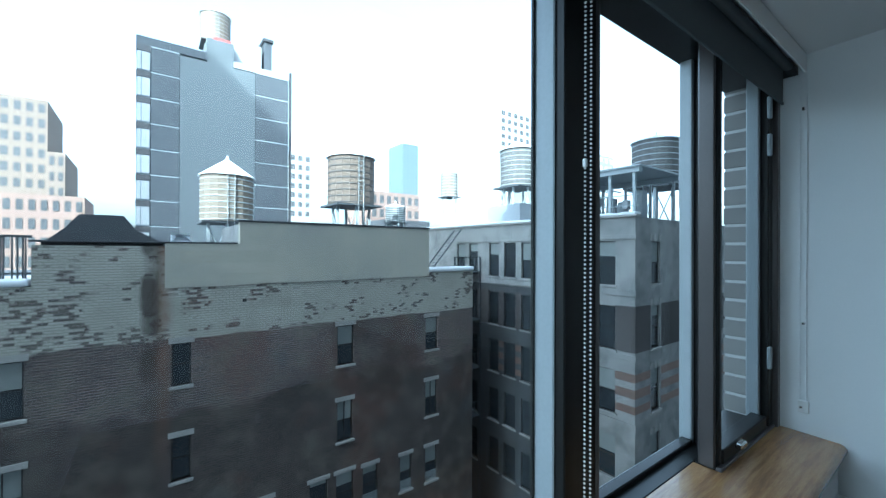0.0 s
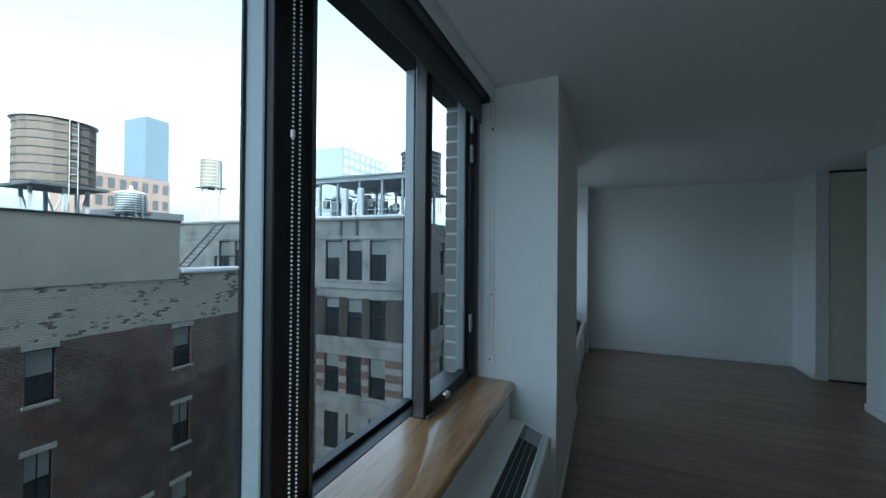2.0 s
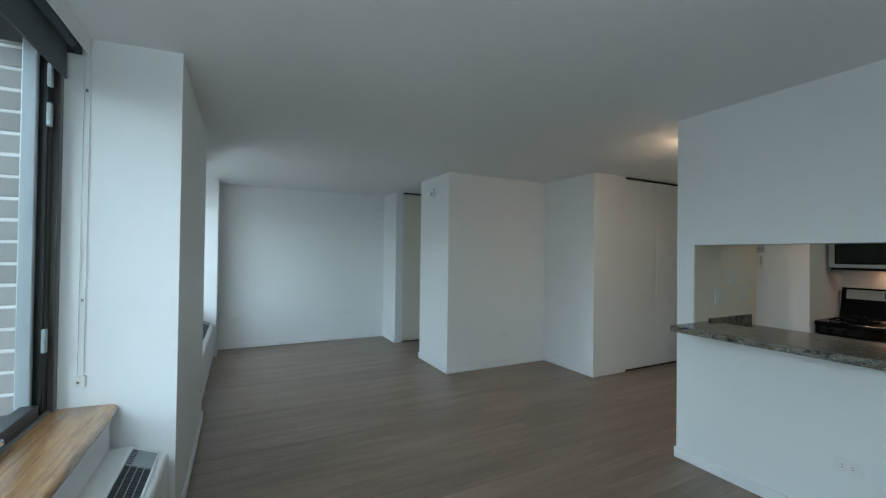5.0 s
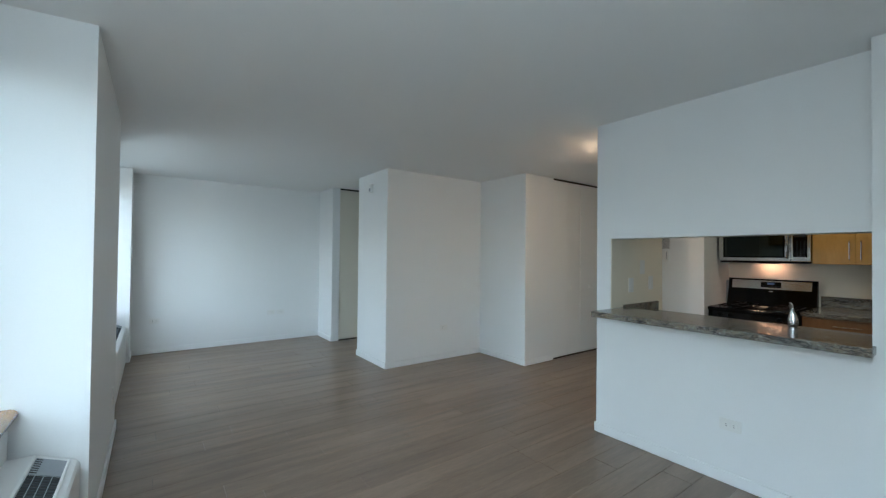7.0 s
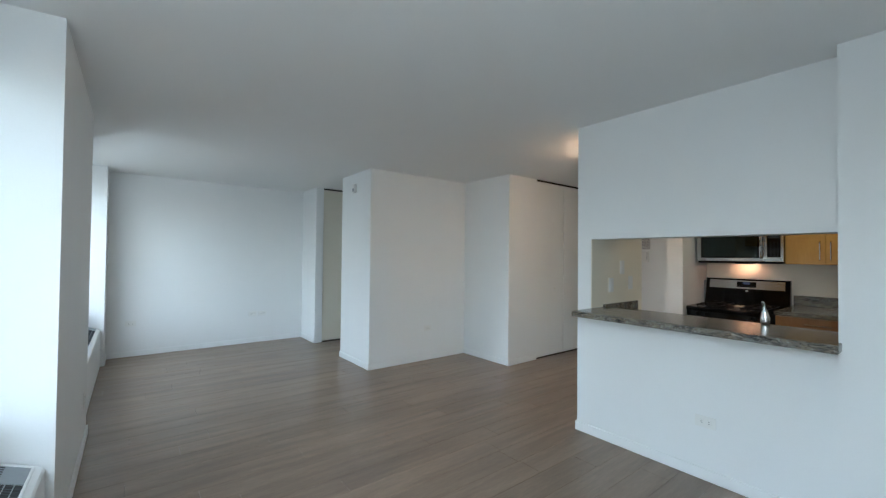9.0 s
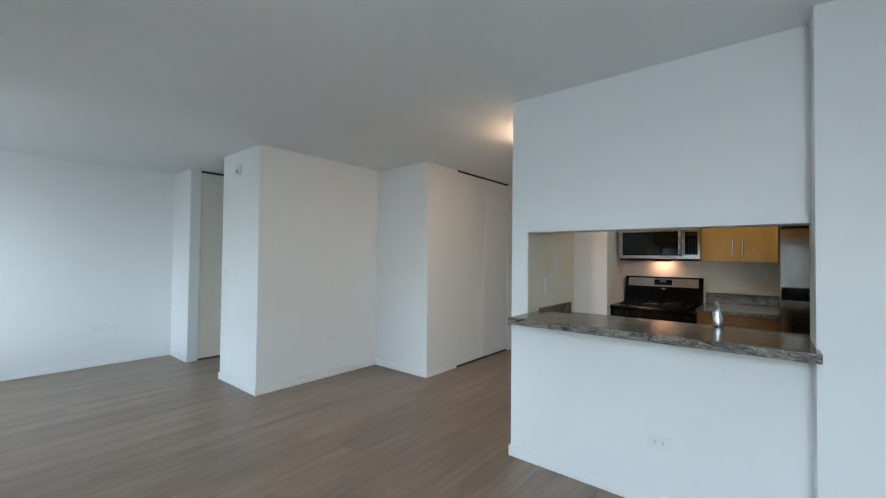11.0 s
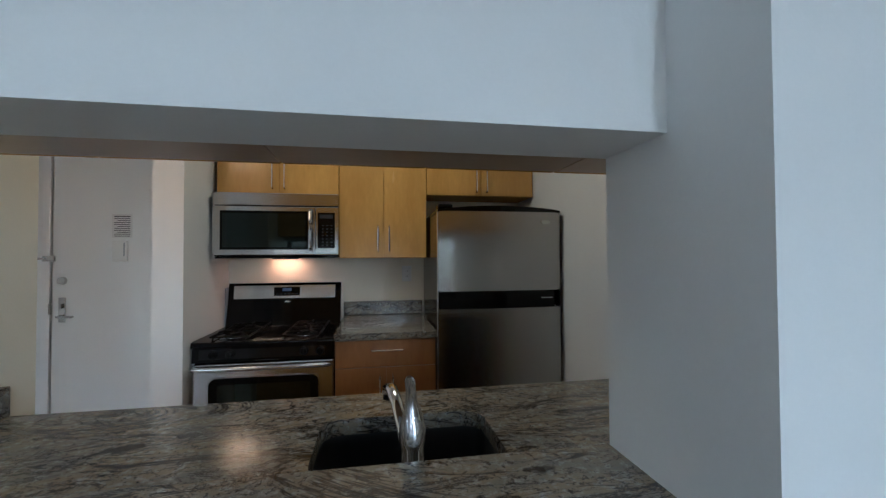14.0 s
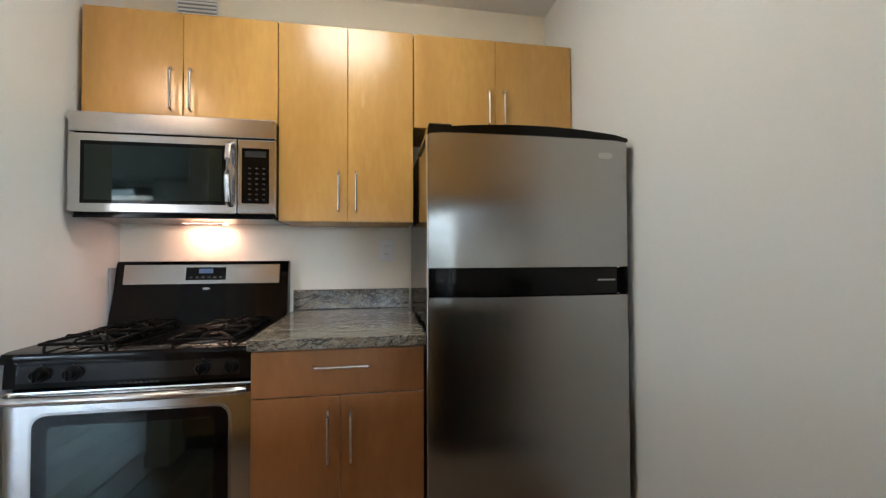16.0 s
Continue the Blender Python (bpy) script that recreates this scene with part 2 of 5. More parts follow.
def prism(profile, x0, x1, axis='x'):
    """A closed outline of (a, b) pairs drawn out along an axis."""
    bm = bmesh.new()

    def at(a, b, t):
        return {'x': (t, a, b), 'y': (a, t, b), 'z': (a, b, t)}[axis]
    A = [bm.verts.new(at(a, b, x0)) for a, b in profile]
    B = [bm.verts.new(at(a, b, x1)) for a, b in profile]
    bm.faces.new(A)
    bm.faces.new(B[::-1])
    for i in range(len(A)):
        j = (i + 1) % len(A)
        bm.faces.new((A[i], B[i], B[j], A[j]))
    bmesh.ops.recalc_face_normals(bm, faces=bm.faces)
    return bm


def mesh_of(name, bm, mat, smooth=False):
    bmesh.ops.recalc_face_normals(bm, faces=bm.faces)
    me = bpy.data.meshes.new(name)
    bm.to_mesh(me)
    bm.free()
    me.materials.append(mat)
    if smooth:
        for p in me.polygons:
            p.use_smooth = True
        me.set_sharp_from_angle(angle=radians(40))
    return me


def part(name, bm, mat, parent=None, label="", smooth=False, kind=""):
    ob = new(name, mesh_of(name, bm, mat, smooth))
    if parent is not None:
        ob.parent = parent
    return tagged(ob, label=label, kind=kind)


def thing(name, label, category, group="", kind=""):
    return tagged(new(name), label, category, group, kind)


def setting(name, bm, mat, label="", category=""):
    return tagged(part(name, bm, mat), label or name.replace("_", " "), category or name.split("_")[0], kind="structure")


# ---- the large structure ----
H = 2.40
XW, XE = 0.51, 7.505            # west and east walls of the flat
YG = 1.56                        # plane of the glass
YK, YKB = -2.03, -4.47           # kitchen wall, kitchen back wall
XC = 4.275                       # hall cupboard wall
bm = box(XW - 0.15, XE + 0.15, -5.1, 1.76, -0.25, -0.012)
setting("floor", bm, GAP, "dark screed floor beneath grey-brown wood planks", "floor")
bm = box(XW - 0.15, XE + 0.15, YK - 0.16, 1.76, H, H + 0.25)
add_box(bm, 2.61, XE + 0.15, -5.1, YK - 0.16, H, H + 0.25)
add_box(bm, XW - 0.15, 2.61, -5.1, YK - 0.16, 2.5, H + 0.25)
setting("ceiling", bm, CEIL, "smooth off-white painted ceiling", "ceiling")
setting("wall_west", box(XW - 0.15, XW, -4.6, YG + 0.2, -0.2, 2.5), PAINT, "plain white painted party wall", "wall")
setting("wall_east", box(XE, XE + 0.15, -1.6, YG + 0.2, -0.2, H), PAINT, "white painted wall lit by the windows", "wall")


def north_bay(name, x0, x1):
    bm = box(x0, x1, 1.29, YG + 0.2, -0.2, 0.655)
    setting("wall_" + name + "_apron", bm, PAINT, "white painted wall beneath the window sill", "wall")


north_bay("window_1", 0.56, 3.29)
north_bay("window_2", 4.85, 7.12)
setting("wall_north_west", box(XW, 0.56, 1.03, YG + 0.2, -0.2, H), PAINT, "narrow white wall beside the window", "wall")
setting("wall_north_pier", prism([(3.265, 1.03), (4.85, 1.03), (4.85, YG + 0.06), (3.335, YG + 0.06)], -0.2, H, 'z'), PAINT, "deep white painted pier between the windows", "wall")
setting("wall_north_east", box(7.12, XE, 1.03, YG + 0.2, -0.2, H), PAINT, "narrow white wall beside the far window", "wall")
bm = box(6.91, XE, -1.57, -1.452, -0.2, H)
add_box(bm, 6.91, XE, -2.95, -2.76, -0.2, H)
setting("wall_south_east", bm, PAINT, "white wall beside the cupboard door", "wall")
setting("wall_column", box(5.115, 5.93, -2.937, -1.448, -0.2, H), PAINT, "white painted projecting wall block", "wall")
setting("wall_passage_end", box(5.93, 6.91, -2.95, -2.85, -0.2, H), PAINT, "white end wall of the short passage", "wall")
setting("wall_closet_back", box(7.2, 7.3, -2.76, -1.57, -0.2, H), PAINT, "white cupboard back wall", "wall")
setting("wall_nook", box(XC, 5.115, -3.1, -2.937, -0.2, H), PAINT, "white wall of the recess", "wall")
bm = box(XC, XC + 0.15, -3.475, -3.1, -0.2, H)
add_box(bm, XC, XC + 0.15, -5.0, -4.69, -0.2, H)
setting("wall_hall", bm, PAINT, "white hall wall beside the folding cupboard doors", "wall")
setting("wall_hall_back", box(XC + 0.15, XC + 0.7, -5.0, -3.1, -0.2, H), PAINT, "white cupboard back wall", "wall")
bm = box(2.61, 3.02, -5.0, -4.85, -0.2, H)
add_box(bm, 3.95, XC, -5.0, -4.85, -0.2, H)
add_box(bm, 3.02, 3.95, -5.0, -4.85, 2.2, H)
add_box(bm, 2.6, 4.5, -5.1, -5.0, -0.2, H)
setting("wall_entry", bm, PAINT, "white wall round the entrance door", "wall")
setting("wall_stub", box(2.61, 2.76, -4.85, -3.80, -0.2, H), PAINT, "short white painted wall beside the cooker", "wall")
setting("wall_kitchen_back", box(XW, 2.61, YKB - 0.12, YKB, -0.2, 2.5), CREAM, "cream painted kitchen wall", "wall")
bm = box(2.585, 2.70, -2.84, YK, -0.2, H)
setting("wall_kitchen_side", bm, PAINT, "white wall end with light switches", "wall")
bm = box(2.580, 2.5849, -2.838, YK - 0.162, 0.0, H)
add_box(bm, 2.5802, 2.5849, YK - 0.162, YK - 0.004, 0.972, 1.504)
setting("wall_kitchen_lining", bm, CREAM, "cream painted kitchen side of the wall end", "wall")
setting("wall_kitchen_header", box(2.585, 2.76, -3.80, -2.84, 2.30, H), PAINT, "white beam over the kitchen doorway", "wall")
bm = box(1.19, 2.585, YK - 0.16, YK, -0.2, 0.93)
add_box(bm, 1.19, 2.585, YK - 0.16, YK, 1.505, H)
setting("wall_kitchen_hatch", bm, PAINT, "white wall with a serving hatch over a granite counter", "wall")
setting("wall_pier_south", box(XW, 1.19, YK - 0.16, -1.87, -0.2, H), PAINT, "white projecting pier beside the serving hatch", "wall")

# ---- outside: materials ----
def brick_material(name, c1, c2, mortar, plane, paint=None, paint_z=0.0, paint_edge=0.25, patch=None, bw=0.23, bh=0.075, bump=0.01, joint=0.010, streak=None):
    """Brickwork; plane names the two axes along which it lies. Old whitewash may cover it above a height, worn through in places."""
    m = bpy.data.materials.new(name)
    m.use_nodes = True
    n, l = m.node_tree.nodes, m.node_tree.links
    b = n["Principled BSDF"]
    b.inputs["Roughness"].default_value = 0.9
    co = n.new("ShaderNodeTexCoord")
    sp = n.new("ShaderNodeSeparateXYZ")
    l.new(co.outputs["Object"], sp.inputs[0])
    cb = n.new("ShaderNodeCombineXYZ")
    l.new(sp.outputs[plane[0].upper()], cb.inputs[0])
    l.new(sp.outputs["Z"], cb.inputs[1])
    br = n.new("ShaderNodeTexBrick")
    br.inputs["Scale"].default_value = 1.0
    br.inputs["Brick Width"].default_value = bw
    br.inputs["Row Height"].default_value = bh
    br.inputs["Mortar Size"].default_value = joint
    br.inputs["Color1"].default_value = (*c1, 1)
    br.inputs["Color2"].default_value = (*c2, 1)
    br.inputs["Mortar"].default_value = (*mortar, 1)
    l.new(cb.outputs[0], br.inputs["Vector"])

    def noise_range(scale, lo, hi, detail=5, vec=None, to=1.0):
        t = n.new("ShaderNodeTexNoise")
        t.inputs["Scale"].default_value, t.inputs["Detail"].default_value = scale, detail
        l.new(vec or co.outputs["Object"], t.inputs["Vector"])
        r = n.new("ShaderNodeMapRange")
        r.inputs["From Min"].default_value, r.inputs["From Max"].default_value, r.inputs["To Max"].default_value = lo, hi, to
        l.new(t.outputs["Fac"], r.inputs["Value"])
        return t.outputs["Fac"], r.outputs[0]

    def mixc(fac, a, colour, mode='MIX'):
        x = n.new("ShaderNodeMix")
        x.data_type = 'RGBA'
        x.blend_type = mode
        l.new(fac, x.inputs["Factor"])
        l.new(a, x.inputs["A"])
        x.inputs["B"].default_value = (*colour, 1)
        return x.outputs["Result"]
    col = br.outputs["Color"]
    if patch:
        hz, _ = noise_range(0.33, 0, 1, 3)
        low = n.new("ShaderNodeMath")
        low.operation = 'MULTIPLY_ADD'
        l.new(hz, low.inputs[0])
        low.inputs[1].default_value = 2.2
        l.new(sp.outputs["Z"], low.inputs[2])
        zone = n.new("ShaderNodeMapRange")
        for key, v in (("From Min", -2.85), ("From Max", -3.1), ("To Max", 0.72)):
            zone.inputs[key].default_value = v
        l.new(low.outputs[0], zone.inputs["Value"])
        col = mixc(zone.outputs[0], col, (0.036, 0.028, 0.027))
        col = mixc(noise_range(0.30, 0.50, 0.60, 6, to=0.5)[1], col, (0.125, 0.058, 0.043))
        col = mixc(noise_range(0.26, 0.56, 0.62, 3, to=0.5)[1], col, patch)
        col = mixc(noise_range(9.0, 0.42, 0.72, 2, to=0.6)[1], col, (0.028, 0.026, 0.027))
    col = mixc(noise_range(0.22, 0.45, 0.7, 6, to=0.75)[1], col, (c2[0] * 0.45, c2[1] * 0.45, c2[2] * 0.45))
    if paint:
        raw, _ = noise_range(0.5, 0, 1, 4)
        h = n.new("ShaderNodeMath")
        h.operation = 'MULTIPLY_ADD'
        l.new(raw, h.inputs[0])
        h.inputs[1].default_value = 0.35
        l.new(sp.outputs["Z"], h.inputs[2])
        edge = n.new("ShaderNodeMapRange")
        edge.inputs["From Min"].default_value, edge.inputs["From Max"].default_value = paint_z + 0.175, paint_z + 0.175 + paint_edge * 0.2
        l.new(h.outputs[0], edge.inputs["Value"])
        chip = n.new("ShaderNodeTexBrick")
        for key, v in (("Scale", 1.0), ("Brick Width", bw), ("Row Height", bh), ("Mortar Size", 0.0)):
            chip.inputs[key].default_value = v
        chip.inputs["Color1"].default_value, chip.inputs["Color2"].default_value = (0, 0, 0, 1), (1, 1, 1, 1)
        l.new(cb.outputs[0], chip.inputs["Vector"])
        cl = noise_range(0.75, 0.25, 0.75, 6, to=1.5)[1]
        su = n.new("ShaderNodeMath")
        su.operation = 'ADD'
        l.new(chip.outputs["Color"], su.inputs[0])
        l.new(cl, su.inputs[1])
        wr = n.new("ShaderNodeMapRange")
        wr.inputs["From Min"].default_value, wr.inputs["From Max"].default_value = 1.58, 1.72
        l.new(su.outputs[0], wr.inputs["Value"])
        worn = wr.outputs[0]
        inv = n.new("ShaderNodeMath")
        inv.operation = 'MULTIPLY_ADD'
        l.new(worn, inv.inputs[0])
        inv.inputs[1].default_value = -0.85
        inv.inputs[2].default_value = 0.95
        fac = n.new("ShaderNodeMath")
        fac.operation = 'MULTIPLY'
        l.new(edge.outputs[0], fac.inputs[0])
        l.new(inv.outputs[0], fac.inputs[1])
        x = n.new("ShaderNodeMix")
        x.data_type = 'RGBA'
        l.new(fac.outputs[0], x.inputs["Factor"])
        l.new(col, x.inputs["A"])
        pb = n.new("ShaderNodeMix")
        pb.data_type = 'RGBA'
        l.new(br.outputs["Fac"], pb.inputs["Factor"])
        pb.inputs["A"].default_value = (*paint, 1)
        pb.inputs["B"].default_value = (paint[0] * 0.72, paint[1] * 0.72, paint[2] * 0.72, 1)
        l.new(pb.outputs["Result"], x.inputs["B"])
        col = mixc(noise_range(1.3, 0.45, 0.75, 6, to=0.35)[1], x.outputs["Result"], (paint[0] * 0.42, paint[1] * 0.41, paint[2] * 0.36))
        col = mixc(noise_range(22.0, 0.5, 0.8, 3, to=0.5)[1], col, (paint[0] * 0.3, paint[1] * 0.3, paint[2] * 0.28))
    if streak:
        # rainwater stain that runs down from the parapet
        wob, spots = noise_range(0.9, 0.30, 0.55, 5)
        u = n.new("ShaderNodeMath")
        u.operation = 'MULTIPLY_ADD'
        l.new(wob, u.inputs[0])
        u.inputs[1].default_value = 0.55
        l.new(sp.outputs["X"], u.inputs[2])

        def band(a, b2, c, d, amount):
            f = None
            for lo, hi in ((a, b2), (d, c)):
                r = n.new("ShaderNodeMapRange")
                r.inputs["From Min"].default_value, r.inputs["From Max"].default_value = lo, hi
                l.new(u.outputs[0], r.inputs["Value"])
                if f is None:
                    f = r.outputs[0]
                    continue
                k = n.new("ShaderNodeMath")
                k.operation = 'MULTIPLY'
                l.new(f, k.inputs[0])
                l.new(r.outputs[0], k.inputs[1])
                f = k.outputs[0]
            fade = n.new("ShaderNodeMapRange")
            fade.inputs["From Min"].default_value, fade.inputs["From Max"].default_value, fade.inputs["To Max"].default_value = -7.0, -1.0, amount
            l.new(sp.outputs["Z"], fade.inputs["Value"])
            for g in (fade.outputs[0], spots):
                k = n.new("ShaderNodeMath")
                k.operation = 'MULTIPLY'
                l.new(f, k.inputs[0])
                l.new(g, k.inputs[1])
                f = k.outputs[0]
            return f
        col = mixc(band(streak + 0.30, streak + 0.5, streak + 0.75, streak + 1.0, 0.75), col, (0.17, 0.095, 0.060))
        col = mixc(band(streak, streak + 0.15, streak + 0.45, streak + 0.65, 0.9), col, (0.045, 0.036, 0.030))
    l.new(col, b.inputs["Base Color"])
    bp = n.new("ShaderNodeBump")
    bp.invert = True
    bp.inputs["Distance"].default_value = bump
    l.new(br.outputs["Fac"], bp.inputs["Height"])
    l.new(bp.outputs[0], b.inputs["Normal"])
    return m


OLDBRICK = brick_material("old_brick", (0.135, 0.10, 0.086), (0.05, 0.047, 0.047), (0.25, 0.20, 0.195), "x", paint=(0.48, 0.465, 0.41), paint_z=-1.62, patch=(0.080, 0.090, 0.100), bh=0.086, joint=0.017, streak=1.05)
SIDEBRICK = brick_material("side_brick", (0.13, 0.085, 0.07), (0.08, 0.06, 0.055), (0.13, 0.125, 0.12), "y")
GREYFACE = material("weathered_grey_limestone", (0.30, 0.295, 0.285), 0.85, vary=0.16, scale=0.8, fine=20, bump=0.01, tint=(0.12, 0.125, 0.13), tint_scale=0.9, tint_amount=0.7)
REDBAND = brick_material("red_brick_band", (0.18, 0.10, 0.078), (0.13, 0.078, 0.063), (0.2, 0.18, 0.16), "y")
DUSKBRICK = brick_material("dusky_brown_brick", (0.092, 0.082, 0.08), (0.07, 0.062, 0.062), (0.11, 0.10, 0.095), "y")
DUSKBRICK_X = brick_material("dusky_brown_brick_south", (0.092, 0.082, 0.08), (0.07, 0.062, 0.062), (0.11, 0.10, 0.095), "x")
STUCCO = material("pale_stucco", (0.45, 0.43, 0.36), 0.9, vary=0.08, scale=0.5, fine=14, bump=0.006, tint=(0.29, 0.29, 0.275), tint_scale=0.35, tint_amount=0.6)
TOWERGREY = material("tower_grey_render", (0.12, 0.135, 0.145), 0.85, vary=0.04, scale=0.12, fine=6, bump=0.004)
TOWERBRICK = material("tower_slate_brick", (0.075, 0.083, 0.095), 0.85, vary=0.12, scale=0.6, fine=12, bump=0.006, stretch=(1, 1, 4))
COPING = material("dark_coping", (0.05, 0.05, 0.055), 0.6, vary=0.12, bump=0.002)
ROOFTAR = material("tar_roof", (0.07, 0.075, 0.085), 0.8, vary=0.2, scale=1, bump=0.01)
SNOW = material("snow", (0.85, 0.87, 0.9), 0.7, vary=0.03, scale=3, fine=40, bump=0.01)
STONE = material("pale_lintel_stone", (0.33, 0.32, 0.305), 0.85, vary=0.1, scale=5, fine=60, bump=0.003)
GREYCEDAR = material("silvered_tank_timber", (0.135, 0.135, 0.132), 0.8, vary=0.3, scale=1.2, fine=10, bump=0.008, stretch=(6, 6, 0.5), tint=(0.09, 0.088, 0.085), tint_scale=0.7, tint_amount=0.6)
CEDAR = material("weathered_tank_timber", (0.15, 0.118, 0.093), 0.8, vary=0.3, scale=1.2, fine=10, bump=0.008, stretch=(6, 6, 0.5), tint=(0.13, 0.105, 0.09), tint_scale=0.7, tint_amount=0.6)
PALETANK = material("pale_tank_timber", (0.19, 0.16, 0.125), 0.8, vary=0.16, scale=1.2, fine=10, bump=0.006, stretch=(6, 6, 0.5))
IRON = material("painted_structural_iron", (0.06, 0.07, 0.08), 0.6, vary=0.15, bump=0.001)
PALEIRON = material("pale_painted_iron", (0.42, 0.46, 0.48), 0.6, vary=0.1, bump=0.001)
DARKGLASS = material("dark_window_glass", (0.03, 0.036, 0.042), 0.06, vary=0.1, bump=0)
# Lightened glass for far windows; the distance haze is in its colour
FARGLASS = material("hazy_window_glass", (0.085, 0.09, 0.095), 0.2, vary=0.2, scale=0.4, bump=0)
SHADE = material("drawn_white_shade", (0.22, 0.235, 0.23), 0.8, vary=0.05, bump=0)
SKYGLASS = material("blue_curtain_glass", (0.12, 0.155, 0.19), 0.35, vary=0.08, scale=0.1, bump=0)
TANSTONE = material("tan_masonry", (0.21, 0.165, 0.135), 0.9, vary=0.08, scale=0.3, fine=5, bump=0.01)
PINKBRICK = material("pink_masonry", (0.25, 0.175, 0.145), 0.9, vary=0.1, scale=0.4, fine=6, bump=0.01)
# Far concrete with the haze in between put into its colour
FARHAZE = material("far_hazed_concrete", (0.19, 0.215, 0.23), 0.9, vary=0.05, scale=0.2, fine=4, bump=0.01)
# Darkened stone copy; the deep alley's shade is put into its colour
ALLEYSTONE = material("alley_shade_stone", (0.065, 0.068, 0.072), 0.9, vary=0.2, scale=0.8, fine=20, bump=0.01)
# Pale concrete, distance haze mixed into the base colour
HAZE = material("haze_pale_concrete", (0.36, 0.375, 0.385), 0.9, vary=0.05, scale=0.2, fine=4, bump=0.01)
ASPHALT = material("dark_yard_asphalt", (0.05, 0.05, 0.052), 0.9, vary=0.2, scale=0.4, fine=12, bump=0.01)
FACEBRICK = material("grey_buff_facing_brick", (0.18, 0.175, 0.165), 0.85, vary=0.1, scale=14, fine=120, bump=0.002, island=0.12)
MORTAR = material("pale_mortar", (0.42, 0.42, 0.41), 0.9, vary=0.06, bump=0.002)
REDPLASTIC = material("red_tarpaulin", (0.55, 0.09, 0.08), 0.6, bump=0.001)

tagged(part("ground", box(-1500, 1500, -1500, 1500, -25.5, -25), ASPHALT), "dark asphalt yards between the buildings", "ground", kind="structure")


# ---- own facade ----
own = tagged(new("wall_facade"), "grey-buff brick facade of the apartment block", "wall", kind="structure")
for a, b, c, d in ((-45, 60, 2.42, 30), (-30, 40, -25, 0.6), (-30, 0.45, 0.6, 2.42), (3.455, 4.72, 0.6, 2.42), (7.10, 40, 0.6, 2.42)):
    part("masonry", box(a, b, 1.765 if c != 0.6 else 1.625, 1.775 if c != 0.6 else 1.755, c, d), MORTAR, own)
part("masonry", box(-45, 60, 1.60, 1.764, 2.66, 30), MORTAR, own)
bm_brick = None
for k in range(22):
    z = 0.46 + k * 0.1
    if bm_brick is None:
        ob = part("brick", box(0, 0.19, 0, 0.152, 0, 0.088, 0.004), FACEBRICK, own)
        bm_brick = ob.data
    else:
        ob = new("brick", bm_brick)
        ob.parent = own
    ob.location = (3.4515 + 0.002 * ((k * 7) % 3) / 2, 1.61, z)


# ---- facades ----
def facade(name, parent, plane, at, thick, u0, u1, z0, z1, holes, mat):
    """A wall with openings, made of blocks round the holes. plane 'y': it lies along x at y = at; plane 'x': along y at x = at."""
    us = sorted({u0, u1, *[h[0] for h in holes], *[h[1] for h in holes]})
    zs = sorted({z0, z1, *[h[2] for h in holes], *[h[3] for h in holes]})
    bm = bmesh.new()
    vert = {}

    def v(i, k, s):
        key = (i, k, s)
        if key not in vert:
            p = (us[i], at + s * thick, zs[k]) if plane == 'y' else (at + s * thick, us[i], zs[k])
            vert[key] = bm.verts.new(p)
        return vert[key]

    def solid(i, k):
        if not (0 <= i < len(us) - 1 and 0 <= k < len(zs) - 1):
            return False
        u, z = (us[i] + us[i + 1]) / 2, (zs[k] + zs[k + 1]) / 2
        return not any(h[0] < u < h[1] and h[2] < z < h[3] for h in holes)
    for i in range(len(us) - 1):
        for k in range(len(zs) - 1):
            if not solid(i, k):
                continue
            for s in (0, 1):
                bm.faces.new((v(i, k, s), v(i + 1, k, s), v(i + 1, k + 1, s), v(i, k + 1, s)))
            for di, dk, a, b in ((-1, 0, (i, k), (i, k + 1)), (1, 0, (i + 1, k), (i + 1, k + 1)), (0, -1, (i, k), (i + 1, k)), (0, 1, (i, k + 1), (i + 1, k + 1))):
                if not solid(i + di, k + dk):
                    bm.faces.new((v(*a, 0), v(*b, 0), v(*b, 1), v(*a, 1)))
    return part(name, bm, mat, parent)


